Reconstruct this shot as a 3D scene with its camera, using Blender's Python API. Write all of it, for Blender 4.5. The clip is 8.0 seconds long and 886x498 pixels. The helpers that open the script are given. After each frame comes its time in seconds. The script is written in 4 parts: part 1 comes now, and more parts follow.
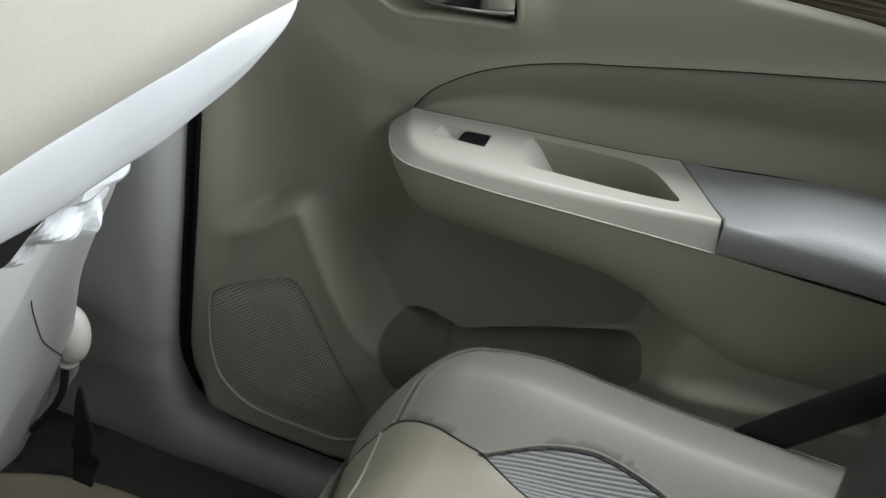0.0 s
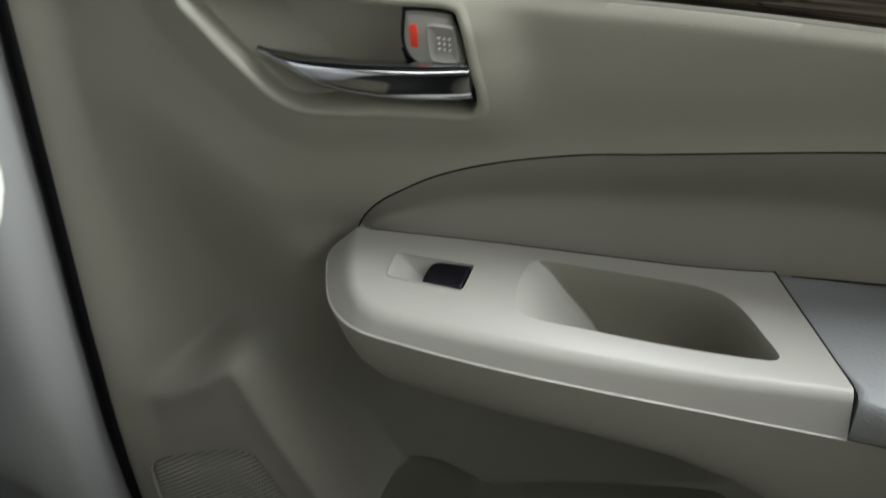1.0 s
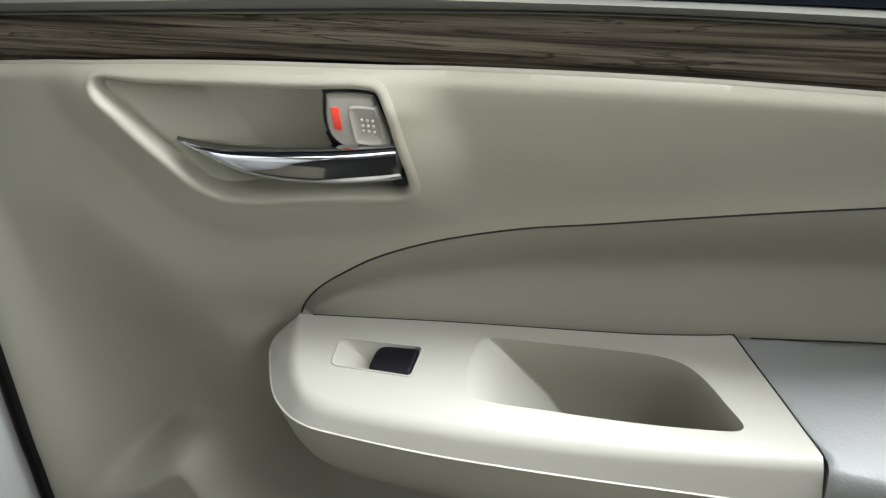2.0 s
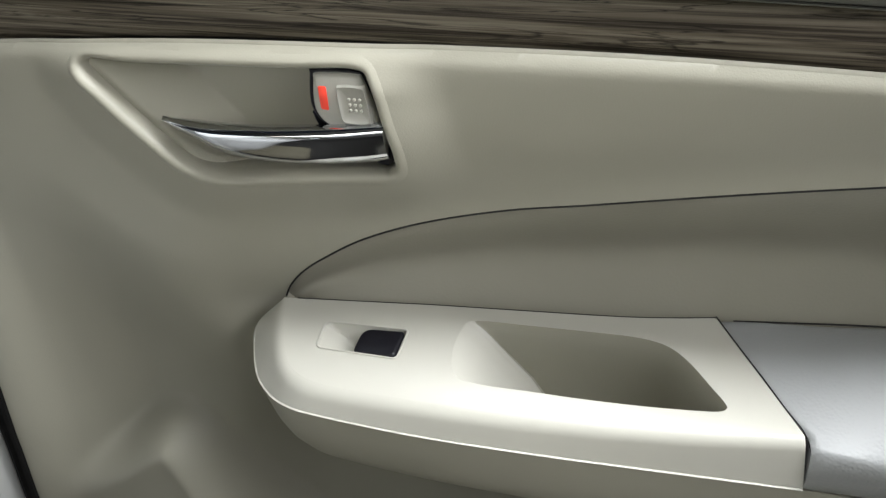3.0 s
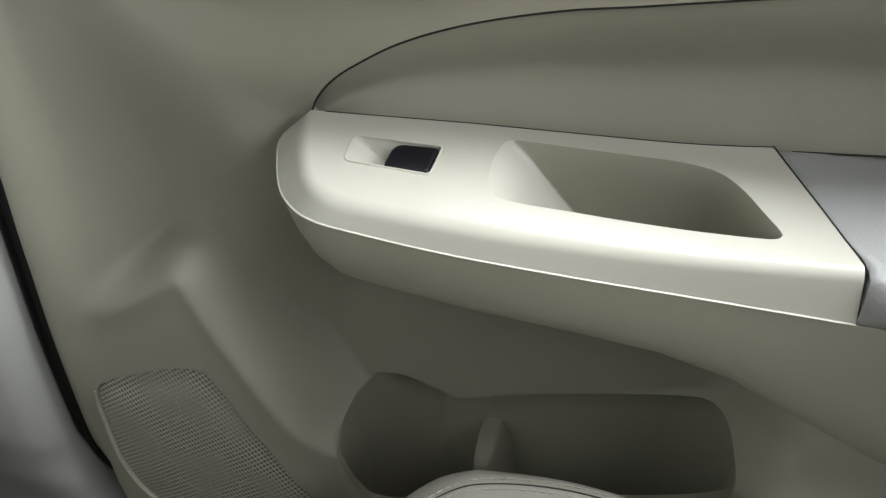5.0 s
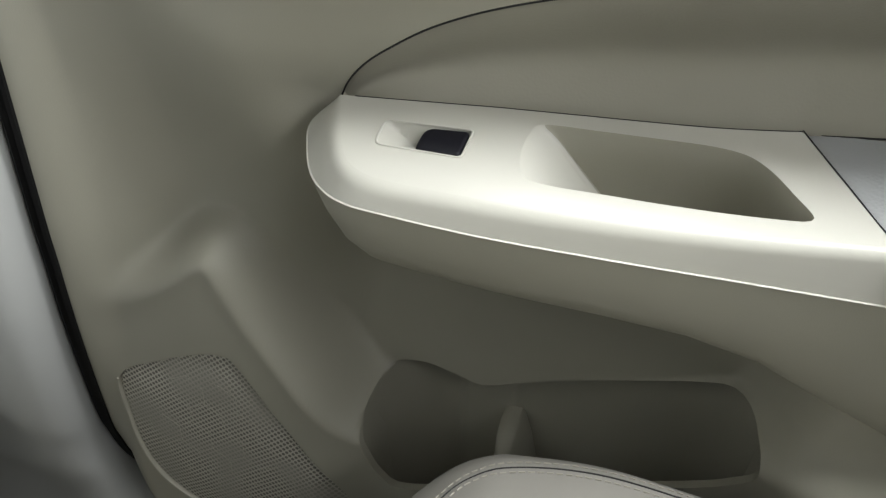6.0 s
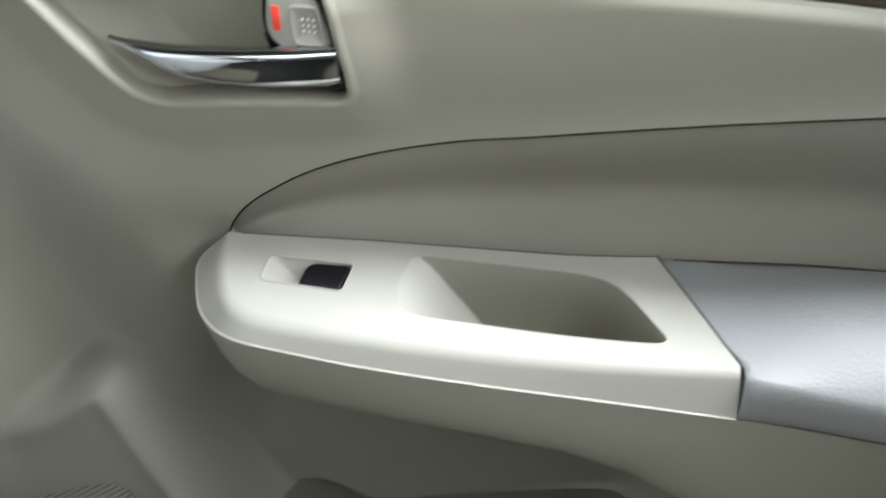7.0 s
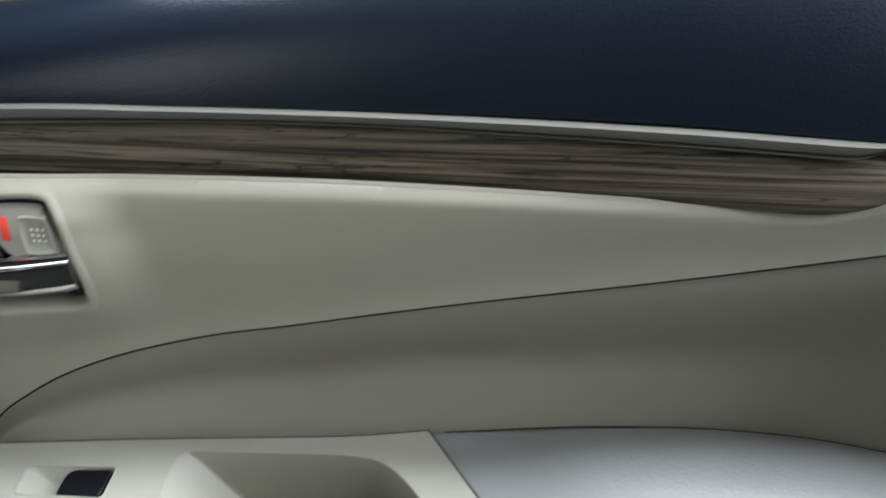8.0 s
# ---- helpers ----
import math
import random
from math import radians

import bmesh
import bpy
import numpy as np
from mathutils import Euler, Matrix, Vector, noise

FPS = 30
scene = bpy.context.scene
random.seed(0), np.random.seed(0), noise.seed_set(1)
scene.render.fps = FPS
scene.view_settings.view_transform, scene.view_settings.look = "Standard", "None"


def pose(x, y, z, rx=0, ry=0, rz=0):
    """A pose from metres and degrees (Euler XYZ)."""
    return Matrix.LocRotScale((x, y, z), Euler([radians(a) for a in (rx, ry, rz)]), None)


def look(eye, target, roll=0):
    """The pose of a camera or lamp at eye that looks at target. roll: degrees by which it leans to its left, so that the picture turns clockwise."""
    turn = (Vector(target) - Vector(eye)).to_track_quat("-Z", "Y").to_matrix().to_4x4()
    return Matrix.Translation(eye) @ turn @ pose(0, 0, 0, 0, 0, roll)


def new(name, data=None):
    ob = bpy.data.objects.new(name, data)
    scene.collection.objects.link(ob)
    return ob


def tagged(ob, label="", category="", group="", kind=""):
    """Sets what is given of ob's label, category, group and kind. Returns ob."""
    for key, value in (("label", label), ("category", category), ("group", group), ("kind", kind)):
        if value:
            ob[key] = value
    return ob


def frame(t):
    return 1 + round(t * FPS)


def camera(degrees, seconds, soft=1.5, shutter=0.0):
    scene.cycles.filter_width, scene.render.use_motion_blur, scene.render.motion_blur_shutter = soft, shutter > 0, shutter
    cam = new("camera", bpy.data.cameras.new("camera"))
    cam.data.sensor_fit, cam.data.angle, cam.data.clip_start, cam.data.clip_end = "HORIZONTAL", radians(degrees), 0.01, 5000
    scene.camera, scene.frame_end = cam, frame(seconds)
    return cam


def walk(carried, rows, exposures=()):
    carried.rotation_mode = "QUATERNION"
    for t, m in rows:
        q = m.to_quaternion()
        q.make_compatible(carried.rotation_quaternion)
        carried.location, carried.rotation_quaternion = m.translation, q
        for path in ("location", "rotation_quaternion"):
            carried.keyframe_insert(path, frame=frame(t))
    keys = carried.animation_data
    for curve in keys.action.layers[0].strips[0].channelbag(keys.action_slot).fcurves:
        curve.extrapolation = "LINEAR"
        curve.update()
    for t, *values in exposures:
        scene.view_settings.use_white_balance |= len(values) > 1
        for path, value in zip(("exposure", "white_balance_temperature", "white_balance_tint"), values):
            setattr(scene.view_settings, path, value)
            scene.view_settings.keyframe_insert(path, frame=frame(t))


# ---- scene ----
cam = camera(51.8, 8.0, soft=1.3, shutter=0.3)
PATH = [
    (0, (0.185, -0.717, 0.864), (-0.283, 1.018, -0.003), 10.2),
    (0.3, (0.180, -0.617, 0.872), (-0.376, 1.077, -0.049), 6.8),
    (0.5, (0.167, -0.537, 0.884), (-0.408, 1.113, -0.083), 5.0),
    (0.8, (0.155, -0.438, 0.887), (-0.457, 1.157, -0.125), 2.4),
    (1, (0.152, -0.391, 0.894), (-0.464, 1.192, -0.161), 0.1),
    (1.5, (0.163, -0.356, 0.898), (-0.46, 1.275, -0.079), -2.8),
    (3, (0.161, -0.364, 0.89), (-0.393, 1.297, -0.076), -2.1),
    (3.5, (0.163, -0.364, 0.873), (-0.401, 1.274, -0.126), -1.6),
    (4, (0.152, -0.364, 0.853), (-0.385, 1.249, -0.199), -0.4),
    (4.5, (0.148, -0.365, 0.836), (-0.385, 1.223, -0.256), 0.5),
    (5, (0.143, -0.368, 0.836), (-0.381, 1.188, -0.307), 0.7),
    (5.2, (0.142, -0.37, 0.835), (-0.389, 1.179, -0.314), 0.7),
    (6.3, (0.13, -0.381, 0.83), (-0.393, 1.183, -0.302), 1.0),
    (6.5, (0.13, -0.38, 0.832), (-0.374, 1.207, -0.276), 1.1),
    (7, (0.158, -0.382, 0.864), (-0.252, 1.312, -0.116), 1.5),
    (7.3, (0.187, -0.374, 0.874), (-0.188, 1.371, -0.027), 0.8),
    (7.5, (0.198, -0.368, 0.879), (-0.127, 1.414, 0.032), 0.7),
    (7.8, (0.212, -0.367, 0.888), (-0.039, 1.462, 0.119), 0.6),
    (8, (0.218, -0.366, 0.886), (0.034, 1.501, 0.191), 0.5),
]
EXPOSURES = [(0, -0.85, 6400, 10), (0.5, -1.2, 6450, 10), (1.0, -1.05, 6450, 10), (1.3, -0.62, 6500, 10), (1.5, -0.24, 6500, 10), (3.0, -0.12, 6550, 11), (3.5, -0.17, 6650, 12), (5.2, -0.15, 6600, 10), (6.5, -0.15, 6550, 10), (7.0, -0.02, 6280, 10), (7.5, -0.06, 6030, 9), (8.0, -0.32, 6200, 10)]
walk(cam, [(t, look(eye, target, roll)) for t, eye, target, roll in PATH], EXPOSURES)

# ---- light: overcast daylight through the car's windows, and one added fill lamp ----
world = bpy.data.worlds.new("sky")
scene.world = world
world.use_nodes = True
wt = world.node_tree
sky = wt.nodes.new("ShaderNodeTexSky")
sky.sky_type, sky.sun_disc = "NISHITA", False
sky.sun_elevation, sky.sun_rotation = radians(52), radians(125)
wt.links.new(sky.outputs[0], wt.nodes["Background"].inputs[0])
wt.nodes["Background"].inputs[1].default_value = 0.007
sun = new("sun", bpy.data.lights.new("sun", "SUN"))
sun.data.energy, sun.data.angle, sun.data.color = 0.10, radians(20), (1, 0.97, 0.93)
sun.matrix_world = look((0.9, -0.45, 1.4), (0, 0, 0.6))


def area_light(name, eye, target, w, h, watts, color):
    lamp = new(name, bpy.data.lights.new(name, "AREA"))
    lamp.data.shape, lamp.data.size, lamp.data.size_y = "RECTANGLE", w, h
    lamp.data.energy, lamp.data.color = watts, color
    lamp.matrix_world = look(eye, target)
    return lamp


area_light("right_glass_daylight", (0.33, -0.010, 1.13), (0.33, -0.235, 0.93), 0.74, 0.34, 23, (0.95, 0.98, 1.0))
area_light("rear_glass_daylight", (0.90, -0.38, 1.10), (-0.10, -0.22, 0.70), 0.9, 0.32, 9.0, (0.96, 0.98, 1.0))
# added fill high at the rear, inside the cabin; no pane of glass is there
area_light("rear_high_fill", (0.62, -0.50, 1.30), (0.15, -0.10, 0.62), 0.7, 0.34, 0.6, (0.96, 0.98, 1.0))


# ---- materials ----
def material(name, color, rough=0.5, vary=0.08, grain=900.0, bump=0.15, depth=0.0004, large=14.0, metal=0.0, coat=0.0, spec=0.5, dirt=0.0):
    m = bpy.data.materials.new(name)
    m.use_nodes = True
    nt = m.node_tree
    b = nt.nodes["Principled BSDF"]
    b.inputs["Metallic"].default_value, b.inputs["Coat Weight"].default_value = metal, coat
    b.inputs["Specular IOR Level"].default_value = spec
    tc = nt.nodes.new("ShaderNodeTexCoord")

    def noise_tex(scale, detail=3.0):
        n = nt.nodes.new("ShaderNodeTexNoise")
        n.inputs["Scale"].default_value, n.inputs["Detail"].default_value = scale, detail
        nt.links.new(tc.outputs["Object"], n.inputs["Vector"])
        return n

    big, small = noise_tex(large), noise_tex(grain, 2.0)
    mix = nt.nodes.new("ShaderNodeMix")
    mix.data_type, mix.blend_type = "RGBA", "MIX"
    mix.inputs["A"].default_value = (*[c * (1 - vary) for c in color], 1)
    mix.inputs["B"].default_value = (*[min(1, c * (1 + vary)) for c in color], 1)
    nt.links.new(big.outputs["Fac"], mix.inputs["Factor"])
    nt.links.new(mix.outputs["Result"], b.inputs["Base Color"])
    rr = nt.nodes.new("ShaderNodeMapRange")
    rr.inputs["To Min"].default_value, rr.inputs["To Max"].default_value = max(0.02, rough - 0.07), rough + 0.07
    nt.links.new(big.outputs["Fac"], rr.inputs["Value"])
    nt.links.new(rr.outputs["Result"], b.inputs["Roughness"])
    if bump > 0:
        bp = nt.nodes.new("ShaderNodeBump")
        bp.inputs["Strength"].default_value, bp.inputs["Distance"].default_value = bump, depth
        nt.links.new(small.outputs["Fac"], bp.inputs["Height"])
        nt.links.new(bp.outputs["Normal"], b.inputs["Normal"])
    return m


def leather(name, color, rough, cell=420.0, bump=0.5):
    """Vinyl with a pebbled hide grain."""
    m = material(name, color, rough, 0.05, 900, 0.0)
    nt = m.node_tree
    tc = nt.nodes.new("ShaderNodeTexCoord")
    v = nt.nodes.new("ShaderNodeTexVoronoi")
    v.feature = "SMOOTH_F1"
    v.inputs["Scale"].default_value = cell
    bp = nt.nodes.new("ShaderNodeBump")
    bp.inputs["Strength"].default_value, bp.inputs["Distance"].default_value = bump, 0.0006
    nt.links.new(tc.outputs["Object"], v.inputs["Vector"])
    nt.links.new(v.outputs["Distance"], bp.inputs["Height"])
    nt.links.new(bp.outputs["Normal"], nt.nodes["Principled BSDF"].inputs["Normal"])
    return m


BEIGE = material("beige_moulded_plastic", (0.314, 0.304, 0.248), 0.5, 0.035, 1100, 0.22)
# lifted above BEIGE: part of the window light on the armrest is in this colour
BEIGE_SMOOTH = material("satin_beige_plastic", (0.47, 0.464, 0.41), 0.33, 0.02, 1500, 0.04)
INSERT = leather("beige_door_insert_vinyl", (0.285, 0.274, 0.225), 0.46, 640, 0.16)
PAD = leather("grey_armrest_vinyl", (0.275, 0.284, 0.284), 0.40, 600, 0.34)
BLACK_SOFT = leather("black_soft_trim", (0.006, 0.009, 0.015), 0.30, 1000, 0.2)
BLACK_SOFT.node_tree.nodes["Principled BSDF"].inputs["Specular IOR Level"].default_value = 0.2
BLACK = material("black_plastic", (0.006, 0.006, 0.009), 0.36, 0.1, 900, 0.1, spec=0.25)
RUBBER = material("black_rubber", (0.010, 0.010, 0.010), 0.75, 0.2, 300, 0.3)
SEAL_RUBBER = material("matt_black_seal_rubber", (0.004, 0.004, 0.004), 0.8, 0.2, 300, 0.3, spec=0.2)
CHROME = material("chrome_plating", (0.72, 0.74, 0.78), 0.07, 0.01, 900, 0.0, metal=1.0)
ALU = material("satin_silver_paint", (0.10, 0.10, 0.088), 0.5, 0.03, 900, 0.0, metal=0.3, spec=0.2)
LOCK_PLASTIC = material("beige_lock_plastic", (0.33, 0.325, 0.285), 0.4, 0.02, 1500, 0.05)
RED = material("red_paint", (0.85, 0.06, 0.03), 0.5, 0.02, 900, 0.0)
PILLAR = material("grey_beige_pillar_plastic", (0.46, 0.47, 0.455), 0.45, 0.04, 1300, 0.12)
CARPET = material("dark_floor_carpet", (0.03, 0.029, 0.026), 0.95, 0.3, 600, 0.9, 0.003, 40)
SEAT = leather("beige_seat_leather", (0.25, 0.235, 0.18), 0.5, 420, 0.15)
SEAT_GREY = leather("grey_beige_seat_leather", (0.20, 0.192, 0.17), 0.5, 420, 0.15)
# far darker than SEAT_GREY: the shadow on the backrest is put into its colour
SEAT_SHADED = leather("shaded_backrest_leather", (0.035, 0.034, 0.030), 0.5, 420, 0.15)
# beige leather raised far above SEAT: strong rear daylight is put into the colour
COVER_LIT = leather("lit_front_seat_cover", (0.87, 0.845, 0.76), 0.45, 420, 0.12)
SEAT_BACK = material("grey_seat_back_vinyl", (0.66, 0.67, 0.655), 0.45, 0.05, 800, 0.2)
THREAD = material("pale_stitching_thread", (0.27, 0.255, 0.215), 0.8, 0.1, 2000, 0.3)
FILM = material("milky_protective_film", (0.90, 0.94, 0.98), 0.22, 0.04, 60, 0.06, 0.001, 20)
# kept this dark so that the unseen walls and roof bounce less light
HEADLINER = material("grey_headliner_cloth", (0.11, 0.107, 0.10), 0.95, 0.05, 900, 0.3)
GROUND = material("grey_yard_ground", (0.22, 0.21, 0.19), 0.9, 0.2, 8, 0.3, 0.01, 1.5)


def wood_material():
    m = material("dark_grained_wood_veneer", (0.1, 0.08, 0.06), 0.55, 0.1, 900, 0.0, spec=0.2)
    nt = m.node_tree
    b = nt.nodes["Principled BSDF"]
    tc = nt.nodes.new("ShaderNodeTexCoord")
    mp = nt.nodes.new("ShaderNodeMapping")
    mp.inputs["Scale"].default_value = (4.5, 30, 280)
    n1 = nt.nodes.new("ShaderNodeTexNoise")
    n1.inputs["Scale"].default_value, n1.inputs["Detail"].default_value = 1.6, 6
    n1.inputs["Roughness"].default_value, n1.inputs["Distortion"].default_value = 0.62, 0.7
    mp2 = nt.nodes.new("ShaderNodeMapping")
    mp2.inputs["Scale"].default_value = (6, 12, 150)
    n2 = nt.nodes.new("ShaderNodeTexNoise")
    n2.inputs["Scale"].default_value, n2.inputs["Detail"].default_value = 1.2, 4
    n2.inputs["Distortion"].default_value = 1.0
    ramp = nt.nodes.new("ShaderNodeValToRGB")
    e = ramp.color_ramp.elements
    e[0].position, e[0].color = 0.37, (0.022, 0.017, 0.012, 1)
    e[1].position, e[1].color = 0.66, (0.170, 0.150, 0.114, 1)
    mid = e.new(0.48)
    mid.color = (0.080, 0.067, 0.048, 1)
    crack = nt.nodes.new("ShaderNodeValToRGB")
    c = crack.color_ramp.elements
    c[0].position, c[0].color = 0.476, (1, 1, 1, 1)
    c[1].position, c[1].color = 0.524, (1, 1, 1, 1)
    c.new(0.5).color = (0.12, 0.11, 0.10, 1)
    mul = nt.nodes.new("ShaderNodeMix")
    mul.data_type, mul.blend_type = "RGBA", "MULTIPLY"
    mul.inputs["Factor"].default_value = 0.85
    for a, b2 in ((mp, n1), (mp2, n2)):
        nt.links.new(tc.outputs["Object"], a.inputs["Vector"])
        nt.links.new(a.outputs["Vector"], b2.inputs["Vector"])
    nt.links.new(n1.outputs["Fac"], ramp.inputs["Fac"])
    nt.links.new(n2.outputs["Fac"], crack.inputs["Fac"])
    nt.links.new(ramp.outputs["Color"], mul.inputs["A"])
    nt.links.new(crack.outputs["Color"], mul.inputs["B"])
    nt.links.new(mul.outputs["Result"], b.inputs["Base Color"])
    bp = nt.nodes.new("ShaderNodeBump")
    bp.inputs["Strength"].default_value, bp.inputs["Distance"].default_value = 0.35, 0.0005
    nt.links.new(mul.outputs["Result"], bp.inputs["Height"])
    nt.links.new(bp.outputs["Normal"], b.inputs["Normal"])
    return m


WOOD = wood_material()


def grille_material():
    """Beige perforated plate: rows of small dark holes at a 3 mm pitch."""
    m = material("perforated_speaker_plastic", (0.33, 0.315, 0.27), 0.5, 0.03, 900, 0.0)
    nt = m.node_tree
    b = nt.nodes["Principled BSDF"]
    tc = nt.nodes.new("ShaderNodeTexCoord")
    mp = nt.nodes.new("ShaderNodeMapping")
    mp.inputs["Rotation"].default_value = (0, radians(38), 0)
    mp.inputs["Scale"].default_value = (300, 0, 300)
    v = nt.nodes.new("ShaderNodeTexVoronoi")
    v.inputs["Scale"].default_value, v.inputs["Randomness"].default_value = 1.0, 0.0
    ramp = nt.nodes.new("ShaderNodeValToRGB")
    e = ramp.color_ramp.elements
    e[0].position, e[0].color = 0.30, (0.13, 0.124, 0.105, 1)
    e[1].position, e[1].color = 0.44, (0.46, 0.44, 0.375, 1)
    nt.links.new(tc.outputs["Object"], mp.inputs["Vector"])
    nt.links.new(mp.outputs["Vector"], v.inputs["Vector"])
    nt.links.new(v.outputs["Distance"], ramp.inputs["Fac"])
    patch = nt.nodes.new("ShaderNodeTexNoise")
    patch.inputs["Scale"].default_value, patch.inputs["Detail"].default_value = 22, 1
    fade = nt.nodes.new("ShaderNodeMapRange")
    fade.inputs["From Min"].default_value, fade.inputs["From Max"].default_value = 0.42, 0.62
    fade.inputs["To Min"].default_value, fade.inputs["To Max"].default_value = 0.0, 0.75
    plain = nt.nodes.new("ShaderNodeMix")
    plain.data_type = "RGBA"
    plain.inputs["B"].default_value = (0.30, 0.288, 0.245, 1)
    nt.links.new(tc.outputs["Object"], patch.inputs["Vector"])
    nt.links.new(patch.outputs["Fac"], fade.inputs["Value"])
    nt.links.new(fade.outputs["Result"], plain.inputs["Factor"])
    nt.links.new(ramp.outputs["Color"], plain.inputs["A"])
    nt.links.new(plain.outputs["Result"], b.inputs["Base Color"])
    bp = nt.nodes.new("ShaderNodeBump")
    bp.inputs["Strength"].default_value, bp.inputs["Distance"].default_value = 0.6, 0.001
    nt.links.new(ramp.outputs["Color"], bp.inputs["Height"])
    nt.links.new(bp.outputs["Normal"], b.inputs["Normal"])
    return m


GRILLE = grille_material()


def mesh_material():
    """Pale perforated cloth with fine dark slanting ribs."""
    m = material("striped_seat_mesh", (0.5, 0.5, 0.48), 0.8, 0.05, 900, 0.0)
    nt = m.node_tree
    b = nt.nodes["Principled BSDF"]
    tc = nt.nodes.new("ShaderNodeTexCoord")
    mp = nt.nodes.new("ShaderNodeMapping")
    mp.inputs["Rotation"].default_value = (0, 0, radians(-100))
    w = nt.nodes.new("ShaderNodeTexWave")
    w.inputs["Scale"].default_value, w.inputs["Distortion"].default_value = 105, 0.5
    ramp = nt.nodes.new("ShaderNodeValToRGB")
    e = ramp.color_ramp.elements
    e[0].position, e[0].color = 0.04, (0.04, 0.04, 0.042, 1)
    e[1].position, e[1].color = 0.2, (0.24, 0.245, 0.235, 1)
    bp = nt.nodes.new("ShaderNodeBump")
    bp.inputs["Strength"].default_value, bp.inputs["Distance"].default_value = 0.6, 0.001
    nt.links.new(tc.outputs["Object"], mp.inputs["Vector"])
    nt.links.new(mp.outputs["Vector"], w.inputs["Vector"])
    nt.links.new(w.outputs["Fac"], ramp.inputs["Fac"])
    nt.links.new(ramp.outputs["Color"], b.inputs["Base Color"])
    nt.links.new(w.outputs["Fac"], bp.inputs["Height"])
    nt.links.new(bp.outputs["Normal"], b.inputs["Normal"])
    return m


MESH = mesh_material()


# ---- mesh helpers ----
def mesh_part(name, verts, faces, mat, parent=None, label="", smooth=True):
    me = bpy.data.meshes.new(name)
    me.from_pydata([tuple(map(float, v)) for v in verts], [], [tuple(map(int, f)) for f in faces])
    me.validate()
    me.materials.append(mat)
    bm = bmesh.new()
    bm.from_mesh(me)
    bmesh.ops.recalc_face_normals(bm, faces=bm.faces)
    bm.to_mesh(me)
    bm.free()
    if smooth:
        me.polygons.foreach_set("use_smooth", [True] * len(me.polygons))
        me.set_sharp_from_angle(angle=radians(50))
    ob = new(name, me)
    if parent:
        ob.parent = parent
    if label:
        ob["label"] = label
    return ob


def part(name, bm, mat, parent=None, label="", smooth=True):
    me = bpy.data.meshes.new(name)
    bm.to_mesh(me)
    bm.free()
    me.materials.append(mat)
    if smooth:
        me.polygons.foreach_set("use_smooth", [True] * len(me.polygons))
        me.set_sharp_from_angle(angle=radians(45))
    ob = new(name, me)
    if parent:
        ob.parent = parent
    if label:
        ob["label"] = label
    return ob


def spline(pts, n=12, closed=False):
    """Catmull-Rom curve through a few control points."""
    p = np.array(pts, float)
    q = np.vstack([p[-1:], p, p[:2]]) if closed else np.vstack([2 * p[:1] - p[1:2], p, 2 * p[-1:] - p[-2:-1]])
    out = []
    for i in range(len(q) - 3):
        a, b, c, d = q[i:i + 4]
        for t in np.arange(n) / n:
            out.append(0.5 * (2 * b + (c - a) * t + (2 * a - 5 * b + 4 * c - d) * t * t + (3 * b - a - 3 * c + d) * t ** 3))
    if not closed:
        out.append(p[-1])
    return np.array(out)


def smooth_at(x, pts):
    """Smooth value at x of a function given by a few (x, value) knots."""
    c = spline(sorted(pts), 16)
    return np.interp(x, c[:, 0], c[:, 1])


def step(a, b, x):
    t = np.clip((np.asarray(x, float) - a) / (b - a), 0, 1)
    return t * t * (3 - 2 * t)


def near(poly, P, closed=True):
    """Distance from the points P to a polyline, the nearest points, and for a closed one whether P is inside."""
    A = np.asarray(poly, float)
    B = np.roll(A, -1, 0)
    if not closed:
        A, B = A[:-1], B[:-1]
    best = np.full(len(P), 1e9)
    spot = np.zeros((len(P), 2))
    inside = np.zeros(len(P), bool)
    for a, b in zip(A, B):
        d = b - a
        L = d @ d
        if L < 1e-14:
            continue
        t = np.clip(((P - a) @ d) / L, 0, 1)
        s = a + t[:, None] * d
        e = np.hypot(*(P - s).T)
        m = e < best
        best[m], spot[m] = e[m], s[m]
        if closed:
            cross = (a[1] > P[:, 1]) != (b[1] > P[:, 1])
            if cross.any() and abs(d[1]) > 1e-12:
                inside ^= cross & (P[:, 0] < d[0] * (P[:, 1] - a[1]) / (d[1] if d[1] else 1e-12) + a[0])
    return best, spot, inside


def signed(poly, P):
    """Distance to the outline of poly, negative inside."""
    d, _, i = near(poly, P)
    return np.where(i, -d, d)


